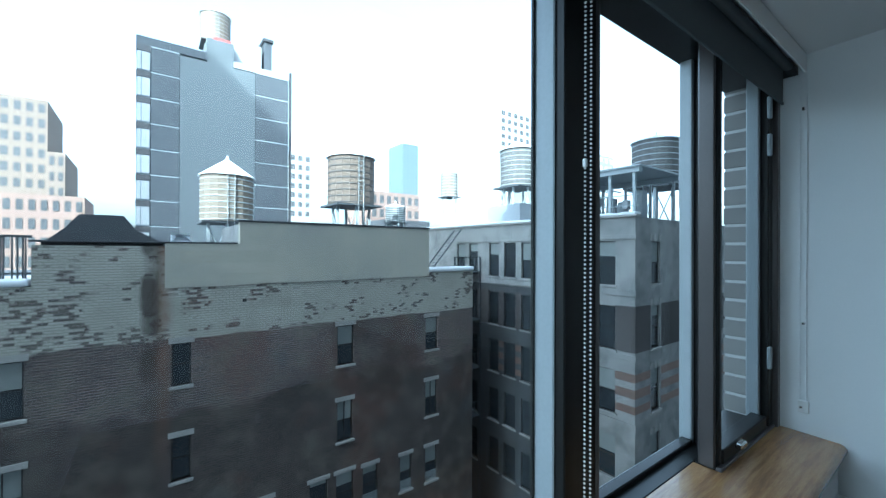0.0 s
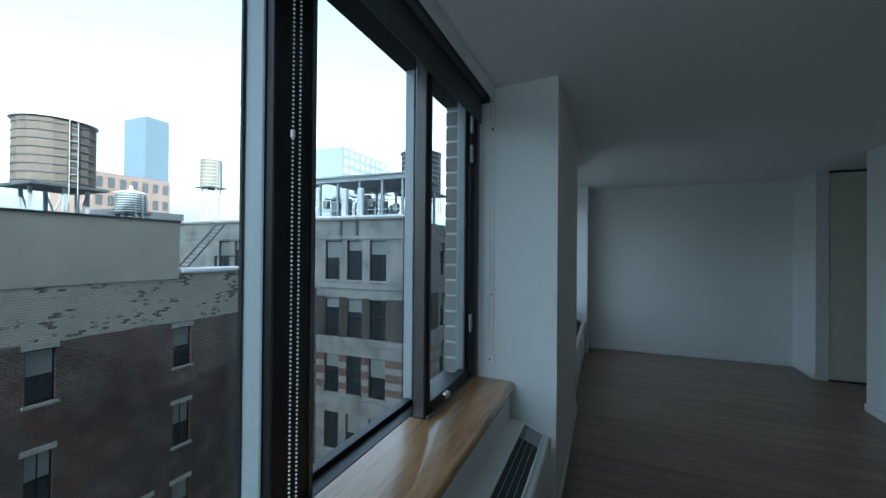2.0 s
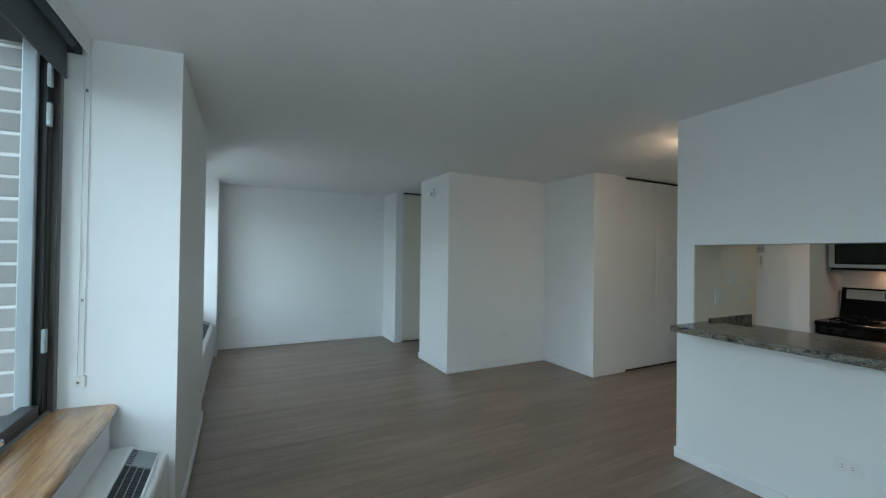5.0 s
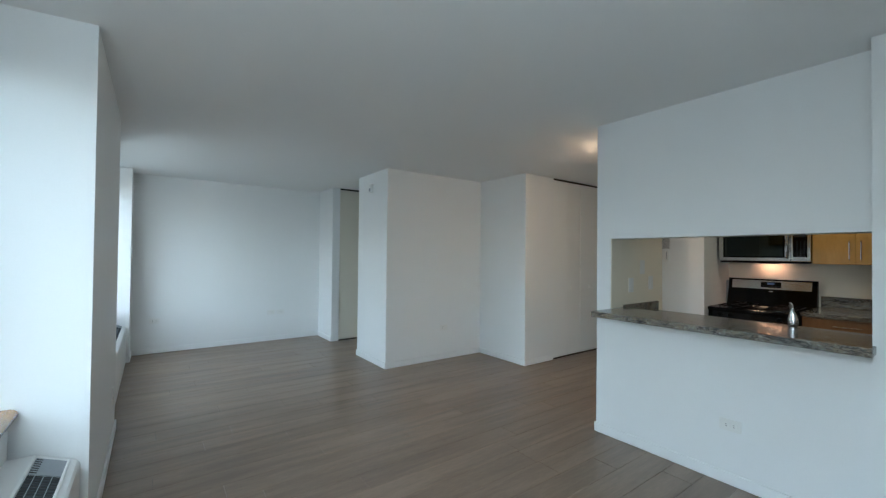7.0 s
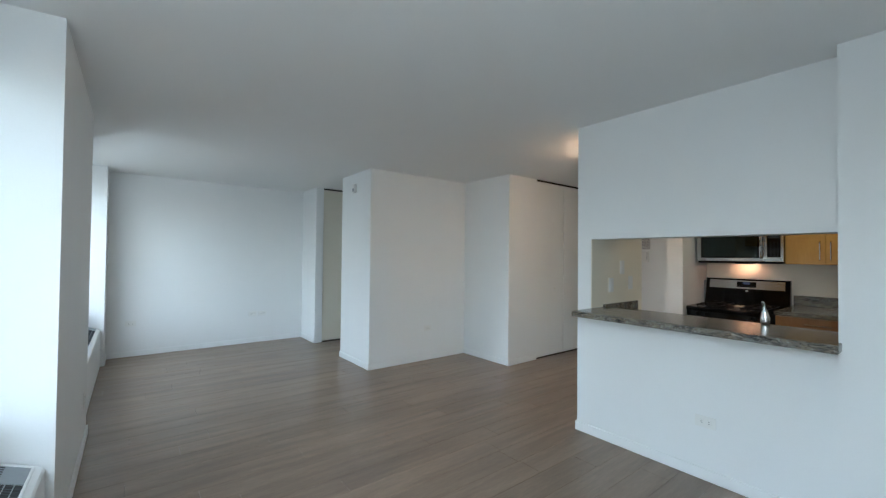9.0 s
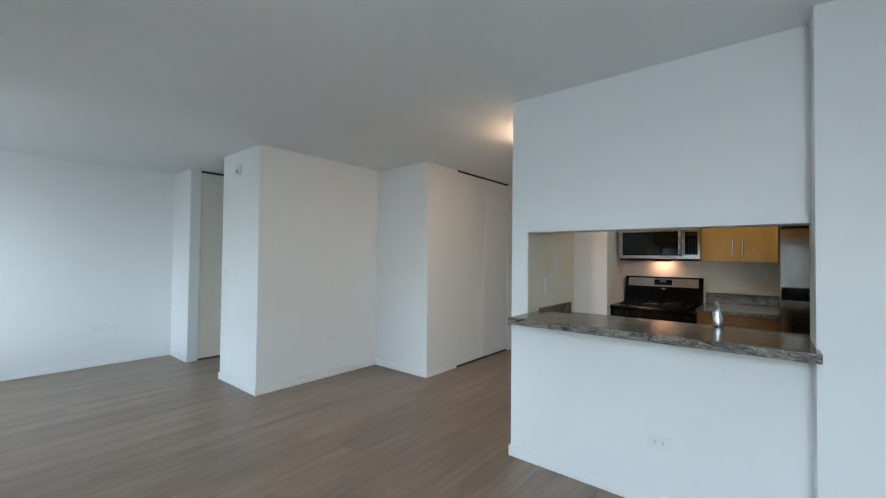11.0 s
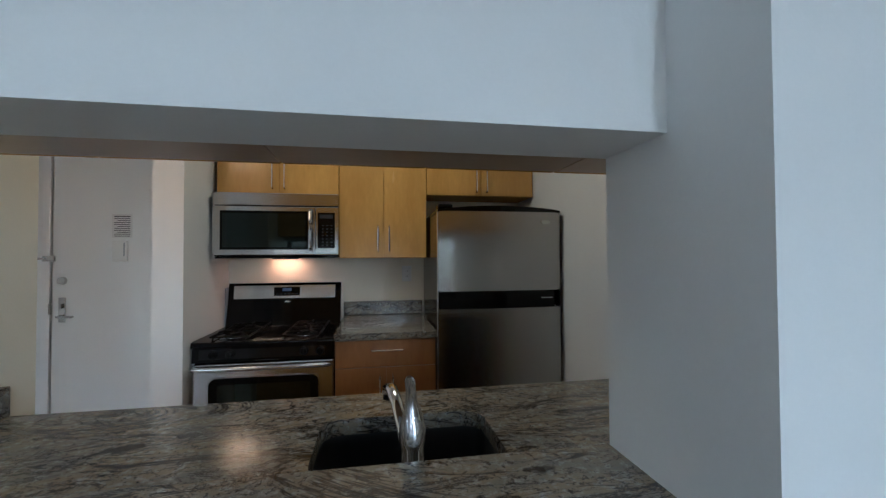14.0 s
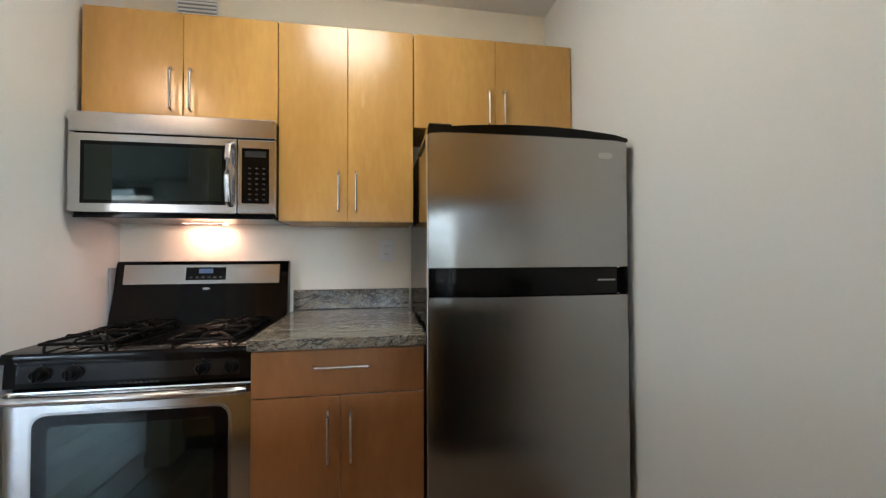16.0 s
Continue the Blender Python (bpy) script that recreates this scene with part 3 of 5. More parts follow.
def sash_window(parent, plane, at, u0, u1, z0, z1, shade=0.0, bars=False, lintel=True, sign=1, guard=False, frame_mat=None, stone=None):
    """A double-hung sash set back in a wall; sign is the way into the building."""
    frame_mat = frame_mat or DARKFRAME

    def bx(a, b, d0, d1, c, d, bev=0.0):
        lo, hi = sorted((at + sign * d0, at + sign * d1))
        return box(a, b, lo, hi, c, d, bev) if plane == 'y' else box(lo, hi, a, b, c, d, bev)
    t = 0.05
    zm = (z0 + z1) / 2
    bm = bx(u0, u0 + t, 0.10, 0.17, z0, z1)
    for args in ((u1 - t, u1, 0.10, 0.17, z0, z1), (u0 + t, u1 - t, 0.10, 0.17, z0, z0 + t), (u0 + t, u1 - t, 0.10, 0.17, z1 - t, z1), (u0 + t, u1 - t, 0.10, 0.16, zm - 0.03, zm + 0.03)):
        b2 = bx(*args)
        me = bpy.data.meshes.new("tmp")
        b2.to_mesh(me)
        b2.free()
        bm.from_mesh(me)
        bpy.data.meshes.remove(me)
    w = part("window", bm, frame_mat, parent)
    part("pane", bx(u0 + t, u1 - t, 0.135, 0.145, z0 + t, zm - 0.03), DARKGLASS, w)
    zs = zm + 0.03 + (z1 - t - zm - 0.03) * (1 - min(shade * 2, 1))
    if zs > zm + 0.05:
        part("pane", bx(u0 + t, u1 - t, 0.12, 0.13, zm + 0.03, zs), DARKGLASS, w)
    if shade > 0:
        part("window_shade", bx(u0 + t, u1 - t, 0.121, 0.131, max(zs, zm + 0.03), z1 - t), SHADE, w)
    if bars:
        um = (u0 + u1) / 2
        part("glazing_bar", bx(um - 0.02, um + 0.02, 0.105, 0.15, z0 + t, z1 - t), frame_mat, w)
    part("sill", bx(u0 - 0.08, u1 + 0.08, -0.07, 0.12, z0 - 0.11, z0, 0.01), stone or STONE, w)
    if lintel:
        part("lintel", bx(u0 - 0.10, u1 + 0.10, -0.02, 0.10, z1, z1 + 0.20, 0.008), STONE, w)
    if guard:
        for k in range(6):
            part("guard_bar", bx(u0 + 0.02, u1 - 0.02, 0.03, 0.05, z0 + 0.04 + k * 0.08, z0 + 0.06 + k * 0.08), PALEIRON, w)
    return w


# old brick building across the yard
BY = 17.5
bb = thing("brick_building", "old brick building with worn whitewash and pale stucco", "building")
wins = [(-2.75, -1.88, -3.44, -1.75, 0.5, False, False), (-2.75, -1.88, -6.60, -4.88, 0.5, True, False), (1.68, 2.25, -3.22, -1.75, 0.0, False, False),
        (1.68, 2.25, -6.51, -5.0, 0.0, False, False), (7.62, 8.38, -3.51, -1.80, 0.5, False, False), (7.62, 8.34, -6.83, -5.10, 0.5, True, False),
        (7.58, 8.40, -10.1, -8.25, 0.3, False, False), (12.24, 13.0, -3.51, -1.88, 0.5, False, False), (12.24, 12.98, -6.85, -5.10, 0.5, True, False),
        (12.24, 12.98, -10.15, -8.43, 0.5, False, True), (10.78, 11.44, -10.1, -8.43, 0.5, False, True), (8.84, 9.6, -10.05, -8.33, 0.2, False, True),
        (6.44, 7.22, -10.0, -8.25, 0.1, False, False), (4.3, 5.0, -10.0, -8.25, 0.3, False, False), (1.68, 2.25, -9.9, -8.3, 0.2, False, False)]
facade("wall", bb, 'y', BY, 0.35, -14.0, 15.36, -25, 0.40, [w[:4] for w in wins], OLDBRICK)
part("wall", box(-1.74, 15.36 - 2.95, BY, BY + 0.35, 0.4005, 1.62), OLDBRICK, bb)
for a, b, c, d, s, bars, guard in wins:
    sash_window(bb, 'y', BY, a, b, c, d, s, bars, guard=guard, lintel=True)
part("side_wall", box(15.0, 15.36, BY + 0.351, 34, -25, 0.40), SIDEBRICK, bb)
part("stucco", box(1.47, 3.78, BY - 0.03, BY - 0.001, 0.18, 1.72), STUCCO, bb, "smooth pale stucco band")
part("stucco", box(3.78, 12.41, BY - 0.03, BY + 0.33, 0.20, 2.56), STUCCO, bb, "smooth pale stucco parapet")
part("coping", box(3.72, 12.46, BY - 0.07, BY + 0.38, 2.562, 2.64, 0.01), COPING, bb, "dark metal coping")
part("coping", box(-1.80, 3.72, BY - 0.05, BY + 0.38, 1.722, 1.78, 0.01), COPING, bb, "dark metal coping")
part("roof", box(-14, 15.0, BY + 0.351, 34, 0.0, 0.3), ROOFTAR, bb)
part("bulkhead", box(3.85, 4.3, BY + 0.4, BY + 5, 0.3, 2.5), GREYFACE, bb)
skl = [(-1.5, 1.78), (1.35, 1.78), (0.7, 2.15), (0.35, 2.62), (-0.75, 2.62), (-1.05, 2.2)]
part("roof_lantern", prism(skl, BY + 0.4, BY + 3.2, 'y'), ROOFTAR, bb, "dark tarred roof lantern")
part("roof_lantern_base", box(-1.6, 1.45, BY + 0.38, BY + 3.4, 1.62, 1.785), COPING, bb)
part("vent_hole", box(3.88, 4.02, BY - 0.004, BY - 0.001, -0.46, -0.35), HOLE, bb)


def snow_bank(name, x0, x1, y0, y1, z, h, label):
    s = tagged(part(name, box(x0, x1, y0, y1, z, z + h, h * 0.42, 3), SNOW, smooth=True), label, "snow")
    return s


snow_bank("snow_bank", 12.5, 15.42, BY - 0.08, BY + 0.5, 0.402, 0.24, "rounded bank of snow on the low parapet")
snow_bank("snow_bank", -13, -1.8, BY - 0.06, BY + 2.5, 0.402, 0.22, "snow lying on the low roof edge")
snow_bank("snow_bank", 1.5, 2.4, BY + 0.4, BY + 1.2, 0.30, 1.75, "heap of snow on the roof")
rl = thing("roof_railing", "dark iron railing on the low roof", "railing")
for k in range(26):
    x = -1.9 - k * 0.115 - (0.06 if k % 4 == 0 else 0)
    part("baluster", box(x - 0.02, x + 0.02, BY + 0.6, BY + 0.64, 0.3, 1.85), IRON, rl)
part("rail", box(-5.2, -1.82, BY + 0.59, BY + 0.65, 1.85, 1.93), IRON, rl)
part("rail", box(-5.2, -1.82, BY + 0.59, BY + 0.65, 0.75, 0.80), IRON, rl)

# grey loft building
GX = 18.5
gb = thing("loft_building", "weathered grey stone loft building with sash windows", "building")
holes, specs = [], []
cols = [(11.0, 11.97), (12.42, 13.36), (13.83, 14.75), (15.9, 16.8), (17.25, 18.2), (18.65, 19.55), (20.6, 21.5), (21.9, 22.8)]
for r, (zt, zb) in enumerate(((1.97, -0.09), (-1.07, -3.09), (-4.05, -6.05), (-7.12, -9.1), (-10.2, -12.2))):
    for c, (a, b) in enumerate(cols):
        holes.append((a, b, zb, zt))
        specs.append((a, b, zb, zt, (0.35, 0.5, 0.25, 0.0, 0.45)[(r * 3 + c * 2) % 5] * (a < 15.5 or r == 0)))
facade("wall", gb, 'x', GX, 0.4, 10.06, 15.3, -25, 3.05, [h for h in holes if h[0] < 15], GREYFACE)
facade("wall", gb, 'x', GX, 0.4, 15.3, 30, -0.6, 3.05, [h for h in holes if h[0] > 15 and h[2] > -0.6], GREYFACE)
# Lower wall takes the stone with the alley shade painted in
facade("alley_wall", gb, 'x', GX, 0.4, 15.3, 30, -25, -0.6, [h for h in holes if h[0] > 15 and h[2] < -0.6], ALLEYSTONE)
for a, b, c, d, s in specs:
    sash_window(gb, 'x', GX, a, b, c, d, s, lintel=False, stone=GREYFACE)
south = [(x, x + 0.85, zt - 2.0, zt) for x in (20.0, 23.2, 26.4) for zt in (1.97, -1.07, -4.05, -7.12)]
facade("south_wall", gb, 'y', 10.06, 0.34, GX + 0.401, GX + 15, -25, 3.05, south, GREYFACE)
for k, (a, b, c, d) in enumerate(south):
    w = sash_window(gb, 'y', 10.06, a, b, c, d, (0.5, 0.25, 0.4)[k % 3], lintel=False)
    for dx in (-0.12, 0.30, 0.75):
        part("keystone", box(a + dx, a + dx + 0.2, 10.03, 10.0595, d + 0.02, d + 0.34, 0.01), STONE, w)
for c, d in ((-0.55, -0.27), (-3.45, -3.2), (-6.7, -6.3), (2.05, 2.25)):
    part("string_course", box(GX - 0.06, GX - 0.001, 10.0, 30 if d > -0.3 else 15.3, c, d, 0.01), GREYFACE, gb)
for c, d in ((-4.42, -4.05), (-5.15, -4.75), (-5.85, -5.5)):
    for a, b in ((10.06, 11.0), (11.97, 12.42), (13.36, 13.83), (14.75, 15.9), (16.8, 17.25), (18.2, 18.65)):
        part("brick_band", box(GX - 0.012, GX - 0.001, a, b, c, d), REDBAND, gb, "red brick band")
for a, b in ((10.06, 11.0), (11.97, 12.42), (13.36, 13.83), (14.75, 15.9), (16.8, 17.25), (18.2, 18.65), (19.55, 20.6)):
    part("brick_panel", box(GX - 0.014, GX - 0.001, a, b, -3.1, -1.0), DUSKBRICK, gb, "dark brown brick panel")
for a, b in ((GX + 0.001, 19.88), (20.97, 23.08), (24.17, 26.28), (27.37, GX + 14)):
    part("brick_panel", box(a, b, 10.046, 10.059, -3.1, -1.0), DUSKBRICK_X, gb, "dark brown brick panel")
    for c, d in ((-4.42, -4.05), (-5.15, -4.75), (-5.85, -5.5)):
        part("brick_band", box(a, b, 10.048, 10.059, c, d), PINKBRICK, gb, "red brick band")
part("cornice", box(GX - 0.12, GX + 0.3, 9.95, 30, 3.051, 3.16, 0.02), STONE, gb)
part("roof", box(GX + 0.4, GX + 15, 10.4, 30, 2.6, 2.8), ROOFTAR, gb)
snow_bank("snow_bank", GX - 0.1, GX + 0.35, 9.97, 29.5, 3.16, 0.12, "thin snow along the loft cornice")
rig = thing("antenna_rig", "steel roof canopy with white phone antennas", "antenna rig")
for y in (10.4, 11.6, 13.0, 14.4, 15.6):
    part("post", box(GX + 0.5, GX + 0.62, y - 0.06, y + 0.06, 2.8, 5.15), PALEIRON, rig)
    part("post", box(GX + 4.5, GX + 4.62, y - 0.06, y + 0.06, 2.8, 5.15), PALEIRON, rig)
part("canopy_beam", box(GX + 0.4, GX + 0.7, 10.1, 16, 5.15, 5.38), PALEIRON, rig)
part("canopy_beam", box(GX + 4.4, GX + 4.7, 10.1, 16, 5.15, 5.38), PALEIRON, rig)
part("canopy", box(GX + 0.3, GX + 4.8, 10.0, 16.1, 5.381, 5.46), PALEIRON, rig)
for z in (3.6, 4.1):
    part("rail", box(GX + 0.54, GX + 0.58, 10.2, 16, z, z + 0.05), PALEIRON, rig)
for y in (12.75, 13.75):
    part("antenna", box(GX + 0.2, GX + 0.42, y - 0.16, y + 0.16, 3.25, 4.75, 0.05, 2), SNOW, rig, "white phone antenna panel")
    part("cable_run", box(GX - 0.05, GX - 0.02, y - 0.05, y + 0.05, 1.9, 3.3), IRON, rig)
    for k in range(5):
        part("cable_clamp", box(GX - 0.09, GX - 0.02, y - 0.13, y + 0.13, 2.25 + k * 0.22, 2.31 + k * 0.22), IRON, rig)
rng_pipe = random.Random(21)
for k in range(16):
    y, x = rng_pipe.uniform(10.6, 15.8), GX + rng_pipe.uniform(0.9, 4.0)
    part("conduit", rod((x, y, 2.8), (x + rng_pipe.uniform(-0.1, 0.1), y, rng_pipe.uniform(3.8, 5.0)), 0.035, seg=6), PALEIRON if k % 3 else IRON, rig)
for k in range(7):
    y = 10.8 + k * 0.75
    part("bracket", box(GX + 0.62, GX + 1.5, y, y + 0.05, 4.3 + 0.1 * (k % 3), 4.36 + 0.1 * (k % 3)), PALEIRON, rig)
    part("junction_box", box(GX + 0.9, GX + 1.2, y + 0.1, y + 0.38, 3.5 + 0.16 * (k % 4), 3.95 + 0.16 * (k % 4), 0.02), GREYPAINT if k % 2 else HAZE, rig)
rngx = random.Random(9)
for k in range(9):
    y, x = 10.9 + k * 0.58, GX + rngx.uniform(1.2, 3.6)
    u = tagged(part("roof_unit", box(x, x + rngx.uniform(0.3, 0.9), y, y + rngx.uniform(0.25, 0.7), 2.8, 2.8 + rngx.uniform(0.9, 1.9), 0.03), PALEIRON if k % 2 else GREYPAINT), "metal equipment cabinet on the loft roof", "roof unit", group="roof units")

# fire escape between the two buildings
fe = thing("fire_escape", "dark iron fire escape with snow on its landings", "fire escape")
for k, z in enumerate((-9.2, -6.1, -3.0, 0.1)):
    part("landing", box(16.2, 18.4, 20.2, 21.4, z, z + 0.06), IRON, fe)
    part("landing_snow", box(16.25, 17.6, 20.25, 21.2, z + 0.062, z + 0.16, 0.03), SNOW, fe, "snow on the landing")
    part("handrail", box(16.2, 18.4, 20.2, 20.24, z + 0.95, z + 1.0), IRON, fe)
    for j in range(6):
        part("post", box(16.2 + j * 0.42, 16.23 + j * 0.42, 20.2, 20.23, z, z + 1.0), IRON, fe)
for dx in (0.0, 0.7):
    part("stringer", rod((15.6, 21.6 + dx, 0.4), (17.9, 21.6 + dx, 2.9), 0.05, seg=6), IRON, fe)
for k in range(12):
    t = (k + 0.5) / 12
    part("tread", box(15.6 + 2.3 * t - 0.10, 15.6 + 2.3 * t + 0.10, 21.6, 22.3, 0.4 + 2.5 * t, 0.44 + 2.5 * t), IRON, fe)
for x in (16.25, 18.35):
    part("post", box(x, x + 0.06, 20.2, 20.26, -25, 1.1), IRON, fe)


# ---- water tanks ----
def water_tank(cx, cy, z0, r, h, cone, mat, leg, label, roof_mat):
    w = thing("water_tank", label, "water tank", group="rooftop water tanks")
    bm = bmesh.new()
    n = 40
    rows = [[bm.verts.new((cx + (r + (0.012 if k % 2 else -0.012)) * math.cos(2 * math.pi * k / n), cy + (r + (0.012 if k % 2 else -0.012)) * math.sin(2 * math.pi * k / n), z)) for k in range(n)] for z in (z0, z0 + h)]
    for k in range(n):
        bm.faces.new((rows[0][k], rows[0][(k + 1) % n], rows[1][(k + 1) % n], rows[1][k]))
    bm.faces.new(rows[0][::-1])
    bm.faces.new(rows[1])
    part("barrel", bm, mat, w)
    for k in range(8):
        z = z0 + h * (0.04 + 0.125 * k)
        part("hoop", add_lathe(bmesh.new(), [(r + 0.02, z - 0.03), (r + 0.035, z), (r + 0.02, z + 0.03)], (cx, cy, 0), 32), IRON if mat is CEDAR else PALEIRON, w)
    if cone:
        part("roof", add_lathe(bmesh.new(), [(r * 1.08, z0 + h), (r * 1.06, z0 + h + 0.06), (0.1, z0 + h + cone), (0.05, z0 + h + cone + 0.25)], (cx, cy, 0), 28), roof_mat, w, "conical snow-dusted roof")
    for k in range(6):
        a = k * math.pi / 3 + 0.4
        x, y = cx + r * 0.8 * math.cos(a), cy + r * 0.8 * math.sin(a)
        part("leg", box(x - 0.08, x + 0.08, y - 0.08, y + 0.08, z0 - leg, z0 - 0.12), PALEIRON, w)
        a2 = a + math.pi / 3
        part("brace", rod((x, y, z0 - leg * 0.95), (cx + r * 0.8 * math.cos(a2), cy + r * 0.8 * math.sin(a2), z0 - 0.25), 0.04, seg=6), PALEIRON, w)
    part("platform", box(cx - r * 1.02, cx + r * 1.02, cy - r * 1.02, cy + r * 1.02, z0 - 0.14, z0 - 0.001), IRON, w)
    bm = box(cx - 0.2, cx - 0.17, cy - r - 0.1, cy - r - 0.06, z0 - leg * 0.5, z0 + h)
    add_box(bm, cx + 0.17, cx + 0.2, cy - r - 0.1, cy - r - 0.06, z0 - leg * 0.5, z0 + h)
    for k in range(int(h / 0.35)):
        add_box(bm, cx - 0.17, cx + 0.17, cy - r - 0.09, cy - r - 0.07, z0 + 0.2 + k * 0.35, z0 + 0.225 + k * 0.35)
    part("ladder", bm, PALEIRON, w)
    return w


def bearing(px, d):
    """Plan place at a bearing (tangent across the first view) and a distance."""
    a = radians(53.07) - math.atan(px)
    return 0.932 + d * math.cos(a), 0.947 + d * math.sin(a)


for tang, d, z0, r, h, cone, mat, leg, label in (
        (-0.546, 28, 3.2, 1.45, 2.75, 1.1, PALETANK, 2.89, "pale timber rooftop water tank with cone roof"),
        (-0.234, 30, 4.75, 1.66, 3.4, 0.8, CEDAR, 4.44, "weathered timber rooftop water tank on pale legs"),
        (-0.122, 30, 3.6, 0.72, 1.1, 0.25, GREYCEDAR, 3.29, "small dark rooftop water tank"),
        (0.0128, 60, 9.5, 1.25, 3.5, 0.3, PALETANK, 7.0, "pale timber water tank on a tall frame"),
        (0.186, 38, 7.4, 1.65, 3.4, 0.9, GREYCEDAR, 4.5, "weathered timber rooftop water tank with cone roof"),
        (0.531, 29, 5.6, 1.4, 2.85, 0.5, GREYCEDAR, 2.9, "weathered timber water tank on the loft roof")):
    x, y = bearing(tang, d)
    water_tank(x, y, z0, r, h, cone, mat, leg, label, SNOW)


# ---- further buildings ----
def block(name, label, tang0, tang1, d, z1, depth, mat, rows=0, cols=0, win=None, z0=-25, glass_mat=None):
    """A building whose front lies along x, between two bearings at a distance."""
    xa, ya = bearing(tang0, d)
    k = (ya - 0.947)
    a1 = radians(53.07) - math.atan(tang1)
    xb = 0.932 + k / math.tan(a1)
    ob = thing(name, label, "building")
    part("wall", box(xa, xb, ya, ya + depth, z0, z1), mat, ob)
    if rows:
        w = (xb - xa) / cols
        for r in range(rows):
            for c in range(cols):
                zt = z1 - 0.9 - r * 3.3
                part("window", box(xa + (c + 0.22) * w, xa + (c + 0.78) * w, ya - 0.05, ya - 0.01, zt - 1.9, zt), glass_mat or FARGLASS, ob)
    return ob, xa, xb, ya


TY = 60.5
tw = thing("slab_tower", "grey slab tower with slate brick panels", "building")
part("render", box(4.3, 13.0, TY, TY + 14, -25, 25.8), TOWERGREY, tw, "smooth grey rendered wall")
part("rooftop_block", box(7.2, 10.3, TY + 0.02, TY + 10, 25.8, 29.0), TOWERGREY, tw)
part("glass_bay", box(0.0, 1.35, TY + 0.15, TY + 14, -25, 25.3), SKYGLASS, tw, "glazed corner bay")
for r in range(16):
    z = 26.0 - r * 3.10
    part("panel", box(1.40, 4.25, TY - 0.02, TY + 14, z - 3.05, z - 0.12), TOWERBRICK, tw)
    part("floor_line", box(1.36, 4.29, TY - 0.05, TY + 13.9, z - 0.115, z - 0.005), PALEIRON, tw)
    part("panel", box(13.05, 17.4, TY - 0.02, TY + 14, z - 3.05, z - 0.12), TOWERBRICK, tw)
    part("floor_line", box(13.01, 17.5, TY - 0.05, TY + 13.9, z - 0.115, z - 0.005), PALEIRON, tw)
    part("spandrel", box(-0.05, 1.36, TY - 0.02, TY + 13.8, z - 0.75, z), COPING, tw)
    part("bay_pane", box(0.06, 0.42, TY + 0.02, TY + 0.14, z - 2.95, z - 0.8), HAZE, tw)
    part("bay_pane", box(0.5, 1.28, TY + 0.02, TY + 0.14, z - 2.95, z - 0.8), HAZE, tw)
part("parapet", box(-0.05, 7.2, TY - 0.04, TY + 13.5, 26.0, 27.0), TOWERBRICK, tw)
part("parapet", box(10.3, 17.5, TY - 0.04, TY + 13.5, 25.9, 26.7), HAZE, tw)
part("drain_pipe", box(17.55, 17.85, TY - 0.1, TY + 0.3, -25, 27.1), COPING, tw, "dark drain pipe")
part("bulkhead", box(10.35, 14.2, TY + 2, TY + 9, 26.7, 30.6), HAZE, tw)
part("chimney", box(14.6, 15.6, TY + 2, TY + 5, 26.7, 31.6), TOWERBRICK, tw)
part("chimney_cap", box(14.4, 15.8, TY + 1.8, TY + 5.2, 31.6, 32.0), COPING, tw)
part("roof_tarpaulin", box(8.0, 10.2, TY + 1, TY + 4, 29.01, 29.8, 0.1), REDPLASTIC, tw, "red tarpaulin")
water_tank(8.9, TY + 6, 30.7, 1.9, 4.2, 1.2, PALETANK, 1.6, "pale rooftop water tank on the slab tower", SNOW)

block("apartment_building", "tan stepped masonry apartment building far off", -1.16, -1.0, 125, 34, 20, TANSTONE, 14, 5)
block("apartment_building", "tan masonry apartment building far off", -1.0, -0.955, 118, 22, 20, TANSTONE, 10, 2)
block("apartment_building", "brown brick building far off beside the tan one", -1.12, -0.905, 100, 11, 16, PINKBRICK, 7, 7)
block("apartment_building", "pink brick apartment building far off", -0.185, -0.062, 95, 15.5, 14, PINKBRICK, 8, 7)
block("roof_hut", "dark rooftop hut beyond the parapet", -0.15, -0.036, 48, 5.2, 4, ROOFTAR)
block("skyscraper", "blue glass skyscraper far off", -0.105, -0.066, 260, 71, 18, SKYGLASS)
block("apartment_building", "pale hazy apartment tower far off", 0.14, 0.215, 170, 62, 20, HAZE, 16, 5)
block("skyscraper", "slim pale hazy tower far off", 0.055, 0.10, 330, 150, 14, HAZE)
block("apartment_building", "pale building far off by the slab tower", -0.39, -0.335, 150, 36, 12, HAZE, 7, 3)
block("low_building", "pale low building with a snowy roof", -0.04, 0.03, 55, 3.2, 10, TANSTONE, 4, 3)
block("low_building", "grey metal clad rooftop building", 0.005, 0.075, 36, 3.3, 4, PALEIRON)
block("roof_hut", "blue-grey rooftop hut behind the loft building", 0.19, 0.235, 34, 5.5, 4, GREYPAINT, z0=0)
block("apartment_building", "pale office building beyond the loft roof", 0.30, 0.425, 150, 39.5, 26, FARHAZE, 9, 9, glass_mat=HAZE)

# a high tower added out of view south-west keeps sun off the slab tower
nt = thing("sun_block_tower", "unseen tan masonry tower added to shade the slab tower", "building")
part("wall", box(-140, -117, -55, -36.4, -25, 136.8), TANSTONE, nt)

# ---- skirting ----
def skirting(x0, x1, y0, y1):
    setting("baseboard", box(x0, x1, y0, y1, 0.0, 0.07, 0.003), TRIM, "low white painted skirting board", "baseboard")


